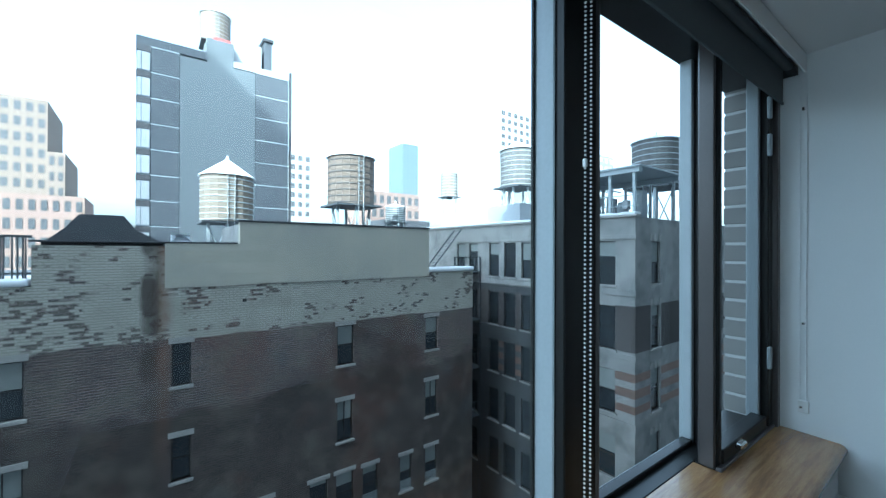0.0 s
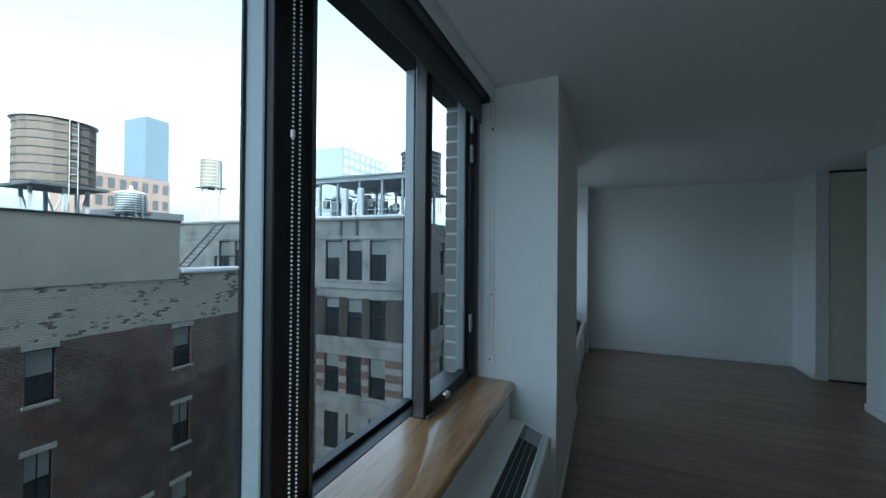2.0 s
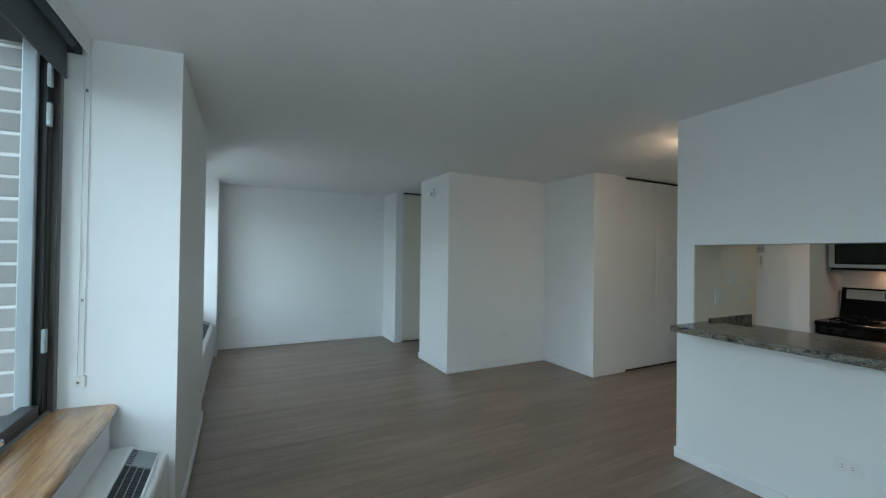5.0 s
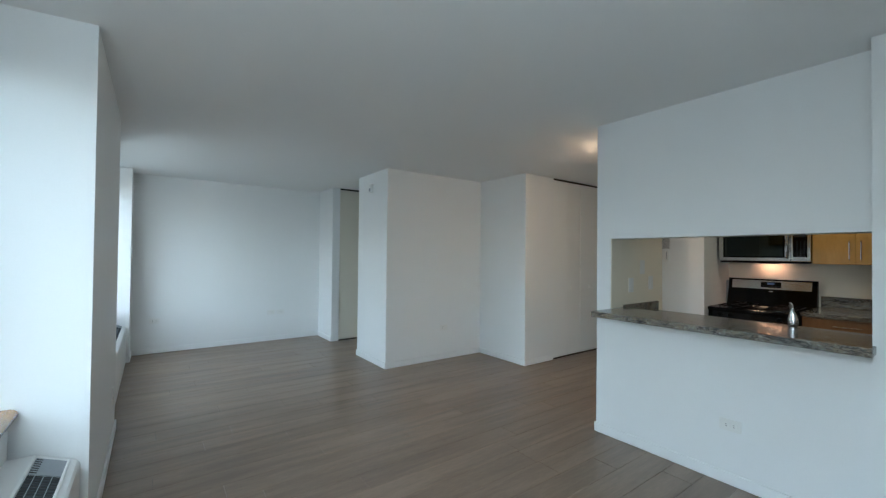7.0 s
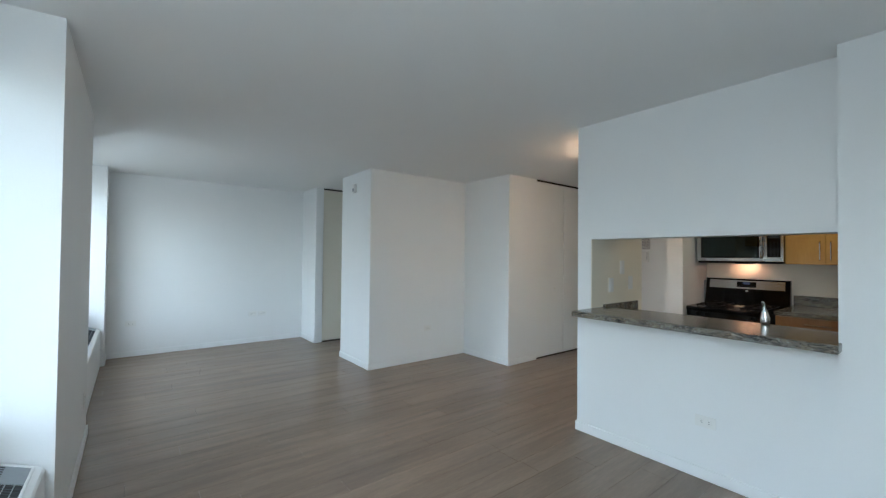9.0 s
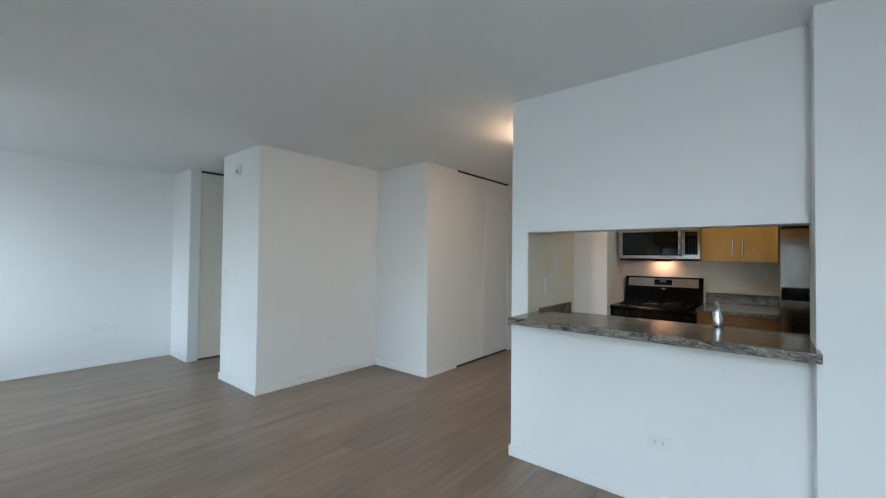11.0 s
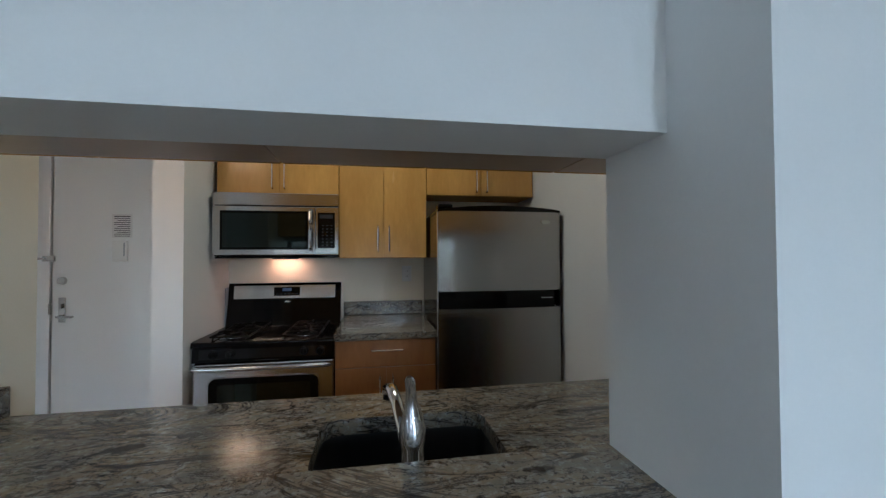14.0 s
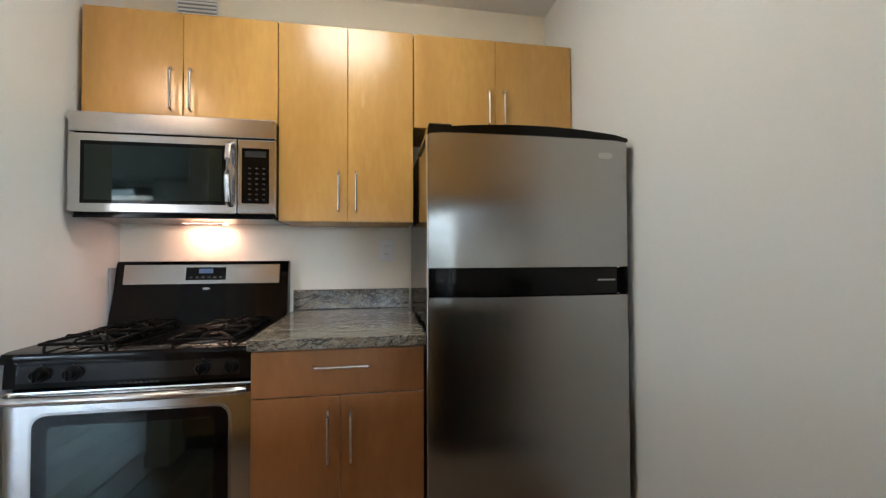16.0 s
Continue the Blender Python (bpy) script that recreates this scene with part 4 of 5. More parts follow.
skirting(XE - 0.012, XE, -1.452, 1.03)
skirting(6.91, XE - 0.012, -1.452, -1.44)
skirting(5.93, 5.942, -2.85, -1.436)
skirting(5.942, 6.91, -2.85, -2.838)
skirting(5.103, 5.115, -2.925, -1.436)
skirting(5.115, 5.93, -1.448, -1.436)
skirting(XC - 0.012, 5.103, -2.937, -2.925)
skirting(XC - 0.012, XC, -3.475, -2.937)
skirting(XC - 0.012, XC, -4.85, -4.69)
skirting(1.202, 2.712, YK, YK + 0.012)
skirting(2.70, 2.712, -2.84, YK)
skirting(1.19, 1.202, -1.858, YK)
skirting(XW + 0.012, 1.202, -1.87, -1.858)
skirting(XW, XW + 0.012, -1.87, 1.03)
skirting(3.30, 4.862, 1.018, 1.03)
skirting(7.12, XE - 0.012, 1.018, 1.03)

# ---- windows ----
ZS = 0.70                          # top of the sills


def window(name, x0, x1, members, track=None, inner=0.0):
    """A metal window: head, rails, posts and panes in the plane of the glass."""
    w = tagged(new(name), "dark metal framed window with clear panes", "window", kind="structure")
    part("bottom_rail", box(x0, x1, YG + inner, YG + 0.16, ZS - 0.04, ZS + 0.0, 0.004), DARKFRAME, w)
    part("bottom_track", box(track or x0, x1, YG - 0.06, YG - 0.04, ZS - 0.03, ZS + 0.012, 0.003), BROWNFRAME, w)
    part("bottom_bead", box(track or x0, x1, YG - 0.039, YG + inner - 0.001, ZS - 0.03, ZS + 0.004), DARKFRAME, w)
    part("top_rail", box(x0, x1, YG - 0.04, YG + 0.16, H - 0.07, H, 0.004), DARKFRAME, w)
    for kind, a, b, y0, y1, mat in members:
        part(kind, box(a, b, YG + y0, YG + y1, ZS - 0.02 if kind != "pane" else ZS + 0.03, H - 0.01 if kind != "pane" else H - 0.05, 0 if kind == "pane" else 0.004), mat, w)
    for o in w.children:
        if o.name.startswith("pane"):
            o.visible_shadow = False
    return w


w1 = window("window_1", 0.56, 3.33, [
    ("jamb", 0.56, 0.60, -0.04, 0.16, DARKFRAME),
    ("pane", 0.60, 1.855, 0.145, 0.151, GLASS),
    ("post_trim", 1.846, 1.853, 0.085, 0.158, GREYFRAME),
    ("post_edge", 1.838, 1.847, 0.150, 0.165, DARKFRAME),
    ("post", 1.854, 2.005, 0.055, 0.158, DARKFRAME), ("post_bead", 2.005, 2.02, 0.05, 0.12, BROWNFRAME),
    ("pane", 2.02, 2.81, 0.118, 0.124, GLASS),
    ("sash_stile", 2.785, 2.812, 0.10, 0.15, GREYFRAME), ("mullion", 2.814, 2.85, 0.035, 0.15, DARKFRAME),
    ("mullion_cap", 2.635, 2.654, -0.035, 0.02, BROWNFRAME), ("sash_stile", 2.655, 2.682, -0.045, 0.03, DARKFRAME),
    ("pane", 2.682, 3.265, -0.015, -0.009, GLASS),
    ("sash_stile", 3.20, 3.225, -0.02, 0.03, GREYFRAME), ("sash_stile", 3.226, 3.28, -0.05, 0.02, DARKFRAME),
    ("jamb", 3.281, 3.335, -0.07, 0.04, BROWNFRAME)], 2.635, 0.035)
part("sash_rail", box(2.683, 3.20, YG - 0.05, YG + 0.012, ZS + 0.006, ZS + 0.065, 0.004), DARKFRAME, w1)
part("sash_rail", box(2.02, 2.785, YG + 0.095, YG + 0.14, ZS - 0.03, ZS + 0.02, 0.004), DARKFRAME, w1)
catch = part("sash_catch", box(2.80, 2.86, YG - 0.075, YG - 0.05, ZS + 0.035, ZS + 0.06, 0.005), STEELH, w1, "small steel sash catch")
for z in (0.98, 1.95, 2.12):
    part("stay", box(3.20, 3.225, YG - 0.065, YG - 0.05, z, z + 0.10, 0.003), GREYFRAME, w1, "grey metal window stay")
window("window_2", 4.85, 7.12, [
    ("jamb", 4.85, 4.90, -0.04, 0.06, DARKFRAME), ("pane", 4.90, 6.0, 0.0, 0.006, GLASS), ("post", 6.0, 6.12, -0.045, 0.05, DARKFRAME),
    ("pane", 6.12, 7.07, 0.0, 0.006, GLASS), ("jamb", 7.07, 7.12, -0.07, 0.06, BROWNFRAME)])


def sill(x0, x1, notch=None):
    """A sill board; left of the notch it runs on to the outer glass."""
    prof = [(YG - 0.06, 0.657), (YG - 0.06, ZS), (1.285, ZS), (1.272, ZS - 0.004), (1.262, ZS - 0.014), (1.26, ZS - 0.026), (1.264, ZS - 0.038), (1.275, 0.657)]
    ob = part("window_sill", prism(prof, x0, x1), SILLW, smooth=True)
    if notch:
        part("sill_inset", box(x0, notch, YG - 0.0598, YG + 0.034, 0.657, ZS - 0.0002), SILLW, ob)
    tagged(ob, "worn varnished oak window sill with rounded nose", "window sill")


sill(0.56, 3.315, 2.634)
sill(4.85, 7.12)


def blind(x0, x1, chain=None):
    b = thing("roller_blind", "dark grey roller blind pulled nearly up, white fascia", "blind")
    part("fabric", box(x0, x1, 1.472, 1.4735, 2.20, 2.375), FABRIC, b)
    part("bottom_bar", box(x0, x1, 1.468, 1.478, 2.188, 2.203, 0.003), FABRIC, b)
    part("roller", rod((x0, 1.455, 2.36), (x1, 1.455, 2.36), 0.02, seg=16), FABRIC, b, smooth=True)
    part("fascia", box(x0 - 0.01, x1 + 0.012, 1.392, 1.40, 2.315, H - 0.004, 0.002), TRIM, b, "white fascia board")
    part("fascia_cover", box(x0 - 0.01, x1 + 0.012, 1.40, 1.44, H - 0.012, H - 0.004), TRIM, b)
    part("end_bracket", box(x1 + 0.001, x1 + 0.006, 1.42, 1.49, 2.31, H - 0.002), STEELH, b)
    if chain:
        bm = bmesh.new()
        for dx in (-0.013, 0.013):
            z = 2.33
            while z > 0.72:
                bmesh.ops.create_icosphere(bm, subdivisions=1, radius=0.0036, matrix=Matrix.Translation((chain + dx, 1.556, z)))
                z -= 0.0115
        part("bead_chain", bm, PLASTICW, b, "hanging metal bead chain", smooth=True, kind="stuff")
        part("chain_connector", box(chain - 0.018, chain - 0.008, 1.551, 1.562, 1.735, 1.757, 0.002), PLASTICW, b, "white plastic chain connector")
    return b


blind(1.885, 3.283)
blind(0.575, 1.872, chain=1.873)
blind(4.87, 7.105)

cord = thing("blind_cord", "white blind cord looped on a wall cleat", "cord")
part("cord", rod((3.303, 1.415, 2.33), (3.303, 1.418, 0.84), 0.0022, seg=6), TRIM, cord)
part("cord", rod((3.303, 1.392, 2.33), (3.303, 1.396, 0.84), 0.0022, seg=6), TRIM, cord)
part("cleat", box(3.298, 3.316, 1.385, 1.425, 0.79, 0.845, 0.005, 2), PLASTICW, cord, "white plastic cleat")
part("cleat_screw", rod((3.295, 1.412, 0.815), (3.299, 1.412, 0.815), 0.005, seg=8), STEELH, cord)
part("guide", box(3.300, 3.314, 1.40, 1.41, 2.15, 2.165, 0.002), STEELH, cord)
part("guide", box(3.300, 3.314, 1.40, 1.41, 1.185, 1.195, 0.002), STEELH, cord)


def heater(x0, x1):
    """A low air conditioner cabinet under a sill with a sloping grille on top."""
    a = thing("air_conditioner", "white wall air conditioner cabinet with black top grille", "air conditioner")
    prof = [(1.06, 0.0), (1.06, 0.425), (1.068, 0.438), (1.08, 0.445), (1.205, 0.498), (1.29, 0.498), (1.29, 0.0)]
    part("casing", prism(prof, x0, x1), TRIM, a)
    top = lambda y: 0.445 + (y - 1.08) * (0.498 - 0.445) / 0.125

    def plank(xa, xb, ya, yb, lift, thick):
        return prism([(ya, top(ya) + lift), (yb, top(yb) + lift), (yb, top(yb) + lift + thick), (ya, top(ya) + lift + thick)], xa, xb)
    part("grille_recess", plank(x0 + 0.3, x1 - 0.19, 1.098, 1.192, 0.001, 0.002), HOLE, a)
    part("control_flap", plank(x1 - 0.185, x1 - 0.035, 1.098, 1.192, 0.001, 0.004), GREYPAINT, a, "grey control flap")
    for k in range(7):
        part("flap_slot", plank(x1 - 0.175 + k * 0.02, x1 - 0.168 + k * 0.02, 1.17, 1.19, 0.0055, 0.001), HOLE, a)
    part("grille_frame", plank(x0 + 0.28, x1 - 0.02, 1.088, 1.096, 0.001, 0.008), TRIM, a)
    part("grille_frame", plank(x0 + 0.28, x1 - 0.02, 1.194, 1.203, 0.001, 0.008), TRIM, a)
    me = None
    x = x0 + 0.31
    while x < x1 - 0.2:
        if me is None:
            s = part("slat", plank(-0.0017, 0.0017, 1.098, 1.192, 0.003, 0.003), IRON, a)
            me = s.data
        else:
            s = new("slat", me)
            s.parent = a
        s.location.x = x
        x += 0.021
    for y in (1.12, 1.145, 1.17):
        part("grille_bar", plank(x0 + 0.3, x1 - 0.19, y - 0.0012, y + 0.0012, 0.0065, 0.002), GREYPAINT, a)


heater(1.05, 3.268)
heater(4.9, 7.11)

# ---- cupboard doors ----
bif = thing("folding_door", "white folding cupboard doors, closed, in dark track", "cupboard door")
part("track", box(XC - 0.004, XC + 0.03, -4.69, -3.475, H - 0.018, H - 0.001), GAP, bif, "dark metal top track")
part("floor_gap", box(XC + 0.004, XC + 0.04, -4.69, -3.475, 0.0, 0.004), GAP, bif)
ys = [-3.478, -3.78, -4.083, -4.385, -4.688]
for i in range(4):
    off = 0.004 if i % 2 else 0.0
    lf = part("leaf", box(XC + 0.006 + off, XC + 0.034 + off, ys[i + 1] + 0.0015, ys[i] - 0.0015, 0.018, H - 0.022, 0.002), DOORW, bif)
    if i in (1, 2):
        part("knob", add_lathe(bmesh.new(), [(0.004, 0), (0.012, 0.006), (0.013, 0.014), (0.006, 0.018)], seg=14), PLASTICW, lf, "small white door knob", True).matrix_basis = \
            pose(XC + 0.006 + off, (ys[i] + ys[i + 1]) / 2 + (0.06 if i == 1 else -0.06), 0.93, 0, -90, 0)
cd = thing("cupboard_door", "cream flush cupboard doors, closed, dark track above", "cupboard door")
part("track", box(6.906, 6.955, -2.758, -1.572, H - 0.022, H - 0.001), GAP, cd, "dark metal top track")
for a, b, off in ((-2.758, -2.168, 0.0), (-2.164, -1.575, 0.004)):
    part("leaf", box(6.918 + off, 6.946 + off, a, b, 0.02, H - 0.024, 0.002), CREAMDOOR, cd)
part("floor_gap", box(6.912, 6.96, -2.758, -1.572, 0.0, 0.004), GAP, cd)

# ---- entrance door ----
ed = thing("entrance_door", "white flush entrance door, closed, with steel lever lock", "door")
leaf = part("leaf", box(3.035, 3.935, -4.885, -4.853, 0.012, 2.17, 0.002), DOORW, ed)
part("door_frame", box(3.94, 3.99, -4.85, -4.835, 0, 2.21, 0.002), TRIM, ed)
part("door_frame", box(2.98, 3.03, -4.85, -4.835, 0, 2.21, 0.002), TRIM, ed)
part("door_frame", box(2.98, 3.99, -4.85, -4.835, 2.21, 2.26, 0.002), TRIM, ed)
part("threshold", box(3.02, 3.95, -4.95, -4.85, -0.01, 0.008), GAP, ed)
plate = part("lock_plate", box(3.845, 3.89, -4.853, -4.845, 0.86, 1.04, 0.003), STEELH, leaf, "brushed steel lock plate")
part("lever", tube([(3.868, -4.845, 0.905), (3.868, -4.80, 0.905), (3.85, -4.79, 0.905), (3.76, -4.79, 0.905)], 0.009, 10), STEELH, leaf, "steel lever handle", True)
part("thumb_turn", box(3.86, 3.875, -4.84, -4.825, 0.96, 0.995, 0.003), STEELH, leaf)
part("deadbolt", rod((3.868, -4.853, 1.163), (3.868, -4.83, 1.163), 0.03, 0.026, 20), STEELH, leaf, "round steel deadbolt", True)
part("swing_latch", box(3.90, 3.98, -4.835, -4.82, 1.305, 1.345, 0.003), STEELH, ed, "steel swing door latch")
part("latch_bar", tube([(3.96, -4.82, 1.325), (4.02, -4.80, 1.325), (4.10, -4.80, 1.325)], 0.008, 8), STEELH, ed)
part("strike", box(3.936, 3.945, -4.852, -4.83, 0.92, 1.0, 0.002), STEELH, ed)
part("door_stop", tube([(3.80, -4.853, 0.10), (3.83, -4.82, 0.07), (3.87, -4.78, 0.012)], 0.008, 8), STEELH, leaf, "kick-down steel door stop")
part("stop_pivot", rod((3.80, -4.855, 0.105), (3.80, -4.835, 0.105), 0.025, seg=14), STEELH, leaf)
notice = thing("notice", "printed paper notice taped to the entrance door", "notice")
part("sheet", box(3.415, 3.55, -4.8515, -4.8505, 1.48, 1.655), material("paper", (0.7, 0.7, 0.69), 0.8, bump=0), notice)
for k in range(11):
    z = 1.638 - k * 0.0145
    part("text_line", box(3.428, 3.535 - 0.02 * (k % 3 == 2), -4.8503, -4.8498, z - 0.004, z + 0.001 + 0.003 * (k == 0)), material("print_ink", (0.06, 0.06, 0.07), 0.8, bump=0), notice)
peep = thing("door_bracket", "white plastic chime box on the entrance door", "door chime")
part("box", box(3.44, 3.535, -4.8525, -4.825, 1.30, 1.455, 0.005, 2), PLASTICW, peep)
part("slot", box(3.45, 3.458, -4.826, -4.8235, 1.34, 1.44), GREYPAINT, peep)


# ---- switches and sockets ----
def wall_plate(name, place, facing, label, category, wide=False, switch=False):
    """A cover plate on a wall; facing is the turn in degrees about z, 0 looks towards -y."""
    w, h = (0.115, 0.07) if wide else (0.07, 0.115)
    p = thing(name, label, category)
    part("plate", box(-w / 2, w / 2, -0.006, 0, -h / 2, h / 2, 0.003, 2), PLASTICW, p)
    if switch:
        part("rocker", box(-0.016, 0.016, -0.010, -0.006, -0.033, 0.033, 0.002), PLASTICW, p)
    else:
        for s in (-1, 1):
            cx, cz = (s * 0.02, 0) if wide else (0, s * 0.02)
            part("outlet", box(cx - 0.014, cx + 0.014, -0.008, -0.006, cz - 0.014, cz + 0.014, 0.003), PLASTICW, p)
            for d in (-0.006, 0.006):
                a, b = (0, d) if wide else (d, 0)
                part("slot", box(cx + a - (0.004 if wide else 0.0012), cx + a + (0.004 if wide else 0.0012), -0.0085, -0.0078,
                                 cz + b - (0.0012 if wide else 0.004), cz + b + (0.0012 if wide else 0.004)), HOLE, p)
    p.matrix_basis = pose(*place, 0, 0, facing)
    return p


for y, z in ((-2.49, 1.283), (-2.314, 1.14), (-2.63, 1.15)):
    wall_plate("light_switch", (2.580, y, z), -90, "white rocker light switch on the kitchen wall", "light switch", switch=True)
wall_plate("light_switch", (4.14, -4.85, 1.17), 180, "white light switch beside the entrance door", "light switch", switch=True)
wall_plate("wall_socket", (1.80, YK, 0.355), 180, "white double socket low on the hatch wall", "socket", wide=True)
wall_plate("wall_socket", (5.115, -2.30, 0.41), -90, "white double socket low on the recess wall", "socket", wide=True)
wall_plate("wall_socket", (XE, 0.78, 0.43), -90, "white double socket low on the far wall", "socket", wide=True)
wall_plate("wall_socket", (XE, -0.84, 0.44), -90, "white double socket low on the far wall", "socket", wide=True)
wall_plate("wall_socket", (XE, -0.70, 0.44), -90, "white double socket low on the far wall", "socket", wide=True)
wall_plate("wall_socket", (4.6, 1.03, 0.33), 0, "white double socket low on the pier", "socket")
wall_plate("wall_socket", (1.384, YKB, 1.20), 180, "white double socket above the kitchen worktop", "socket")
sn = thing("motion_detector", "small white sensor box high on the wall", "sensor")
part("body", box(5.49, 5.55, -1.448, -1.41, 2.15, 2.26, 0.012, 3), PLASTICW, sn, smooth=True)
part("lens", box(5.50, 5.54, -1.409, -1.405, 2.165, 2.205, 0.002), GREYPAINT, sn)

# ---- lamps ----
WARM = glow("warm_lamp_glass", (1.0, 0.62, 0.37), 4.2)
SOFT = glow("soft_lamp_glass", (1.0, 0.87, 0.68), 0.8)


def dome(place, r, mat, label):
    d = thing("ceiling_lamp", label, "ceiling lamp")
    x, y, z = place
    part("base", add_lathe(bmesh.new(), [(r * 1.05, -0.025), (r * 1.08, -0.012), (r * 1.05, 0)], place, 32), TRIM, d, smooth=True)
    part("shade", add_lathe(bmesh.new(), [(r * math.cos(a) + 0.0005, -0.026 - 0.085 * math.sin(a)) for a in [radians(k) for k in (90, 78, 62, 46, 30, 14, 0)]], place, 32), mat, d, smooth=True)


dome((2.86, -2.70, H), 0.10, WARM, "round glowing warm hall ceiling lamp")
dome((1.60, -3.45, 2.5), 0.24, SOFT, "round glowing kitchen ceiling lamp")

# ---- kitchen ----
def bar_handle(a, b, out, parent, r=0.0055):
    """A bent bar handle from a to b, standing off by the vector out."""
    a, b, out = Vector(a), Vector(b), Vector(out)
    d = (b - a).normalized() * 0.012
    part("handle", tube([a, a + out * 0.7, a + out + d * 0.6, a + out + d * 1.4, b + out - d * 1.4, b + out - d * 0.6, b + out * 0.7, b], r, 8), HANDLE, parent, "slim brushed steel bar handle", True)


def cabinet(name, label, x0, x1, y0, yf, z0, z1, handle_z, face, splits=2, hl=0.14, body_mat=None):
    """A cabinet with flat maple doors; yf is the door face, face is +1 when it looks towards +y."""
    c = thing(name, label, "cabinet", group="kitchen cabinets")
    t = 0.019
    part("body", box(x0 + 0.001, x1 - 0.001, min(y0, yf - face * t), max(y0, yf - face * (t + 0.001)), z0, z1), body_mat or MAPLE, c)
    w = (x1 - x0) / splits
    for i in range(splits):
        a, b = x0 + i * w + 0.0015, x0 + (i + 1) * w - 0.0015
        d = part("door", box(a, b, yf - t, yf + 0.0, z0 + 0.001, z1 - 0.001, 0.0015) if face > 0 else box(a, b, yf, yf + t, z0 + 0.001, z1 - 0.001, 0.0015), MAPLE, c)
        hx = b - 0.035 if i % 2 == 0 else a + 0.035
        bar_handle((hx, yf, handle_z), (hx, yf, handle_z + hl), (0, face * 0.03, 0), d)
    return c


UF = -4.165
cabinet("wall_cabinet", "honey maple wall cabinet above the microwave", 1.848, 2.582, YKB, UF, 1.728, 2.168, 1.76, 1, hl=0.17)
cabinet("wall_cabinet", "tall honey maple wall cabinet over the worktop", 1.274, 1.846, YKB, UF, 1.318, 2.168, 1.36, 1, hl=0.17)
cabinet("wall_cabinet", "honey maple wall cabinet above the fridge", 0.515, 1.272, YKB, UF, 1.742, 2.168, 1.765, 1, hl=0.16)
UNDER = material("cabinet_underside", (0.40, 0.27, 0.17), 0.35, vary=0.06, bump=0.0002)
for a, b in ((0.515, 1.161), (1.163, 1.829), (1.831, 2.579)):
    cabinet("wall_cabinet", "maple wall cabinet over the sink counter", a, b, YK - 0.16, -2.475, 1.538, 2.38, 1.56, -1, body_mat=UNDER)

base = thing("base_cabinet", "honey maple base cabinet with drawer and doors", "cabinet", group="kitchen cabinets")
BF = -3.755
part("body", box(1.277, 1.834, YKB, BF - 0.021, 0.09, 0.868), DIMMAPLE, base)
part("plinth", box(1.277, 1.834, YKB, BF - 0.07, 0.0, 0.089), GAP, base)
dr = part("drawer", box(1.279, 1.832, BF - 0.02, BF, 0.715, 0.862, 0.0015), DIMMAPLE, base)
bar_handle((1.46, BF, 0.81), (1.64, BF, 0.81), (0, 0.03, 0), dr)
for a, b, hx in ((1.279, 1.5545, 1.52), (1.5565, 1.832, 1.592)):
    d = part("door", box(a, b, BF - 0.02, BF, 0.095, 0.711, 0.0015), DIMMAPLE, base)
    bar_handle((hx, BF, 0.50), (hx, BF, 0.67), (0, 0.03, 0), d)
wt = thing("worktop", "grey speckled granite worktop with low upstand", "worktop")
part("slab", box(1.272, 1.838, YKB, -3.728, 0.870, 0.906, 0.004, 2), GRANITE, wt)
part("upstand", box(1.272, 1.838, YKB, YKB + 0.022, 0.907, 1.004, 0.002), GRANITE, wt)

# fridge
fr = thing("fridge", "stainless steel fridge freezer with black sides", "fridge")
FX0, FX1, FF = 0.536, 1.268, -3.69
part("cabinet", box(FX0 + 0.008, FX1 - 0.006, YKB + 0.03, FF - 0.075, 0.03, 1.60, 0.006), BLACK, fr, "black side panels")


def bowed_door(x0, x1, z0, z1, back, edge, bow, crown=0.0):
    n = 14
    front = []
    for i in range(n + 1):
        u = i / n
        front.append((x0 + (x1 - x0) * u, edge + bow * (1 - (2 * u - 1) ** 2) - 0.012 * (abs(2 * u - 1) > 0.99)))
    bm = bmesh.new()
    rows = []
    for z in (z0, z1):
        rows.append([bm.verts.new((x, y, z + (crown * (1 - (2 * (x - x0) / (x1 - x0) - 1) ** 2) if z == z1 else 0))) for x, y in front] +
                    [bm.verts.new((x1, back, z)), bm.verts.new((x0, back, z))])
    m = len(rows[0])
    for k in range(m):
        bm.faces.new((rows[0][k], rows[0][(k + 1) % m], rows[1][(k + 1) % m], rows[1][k]))
    bm.faces.new(rows[0][::-1])
    bm.faces.new(rows[1])
    return bm


f1 = part("freezer_door", bowed_door(FX0 + 0.004, FX1 - 0.002, 1.128, 1.578, FF - 0.07, FF - 0.010, 0.010, 0.02), STEEL, fr, "brushed stainless freezer door", True)
f2 = part("fridge_door", bowed_door(FX0 + 0.004, FX1 - 0.002, 0.11, 1.028, FF - 0.07, FF - 0.010, 0.010), STEEL, fr, "brushed stainless fridge door", True)
part("top_cap", bowed_door(FX0, FX1 + 0.002, 1.581, 1.592, FF - 0.35, FF - 0.006, 0.011, 0.022), BLACK, fr, "black curved top cap", True)
part("grip_band", bowed_door(FX0 + 0.006, FX1 - 0.004, 1.032, 1.124, FF - 0.07, FF - 0.04, 0.022), BLACK, fr, "black recessed grip band", True)
part("edge_strip", box(FX0 - 0.002, FX0 + 0.006, FF - 0.07, FF - 0.028, 0.11, 1.58, 0.002), BLACK, fr)
part("edge_strip", box(FX1 - 0.004, FX1 + 0.003, FF - 0.07, FF - 0.032, 0.11, 1.58, 0.002), STEELH, fr)
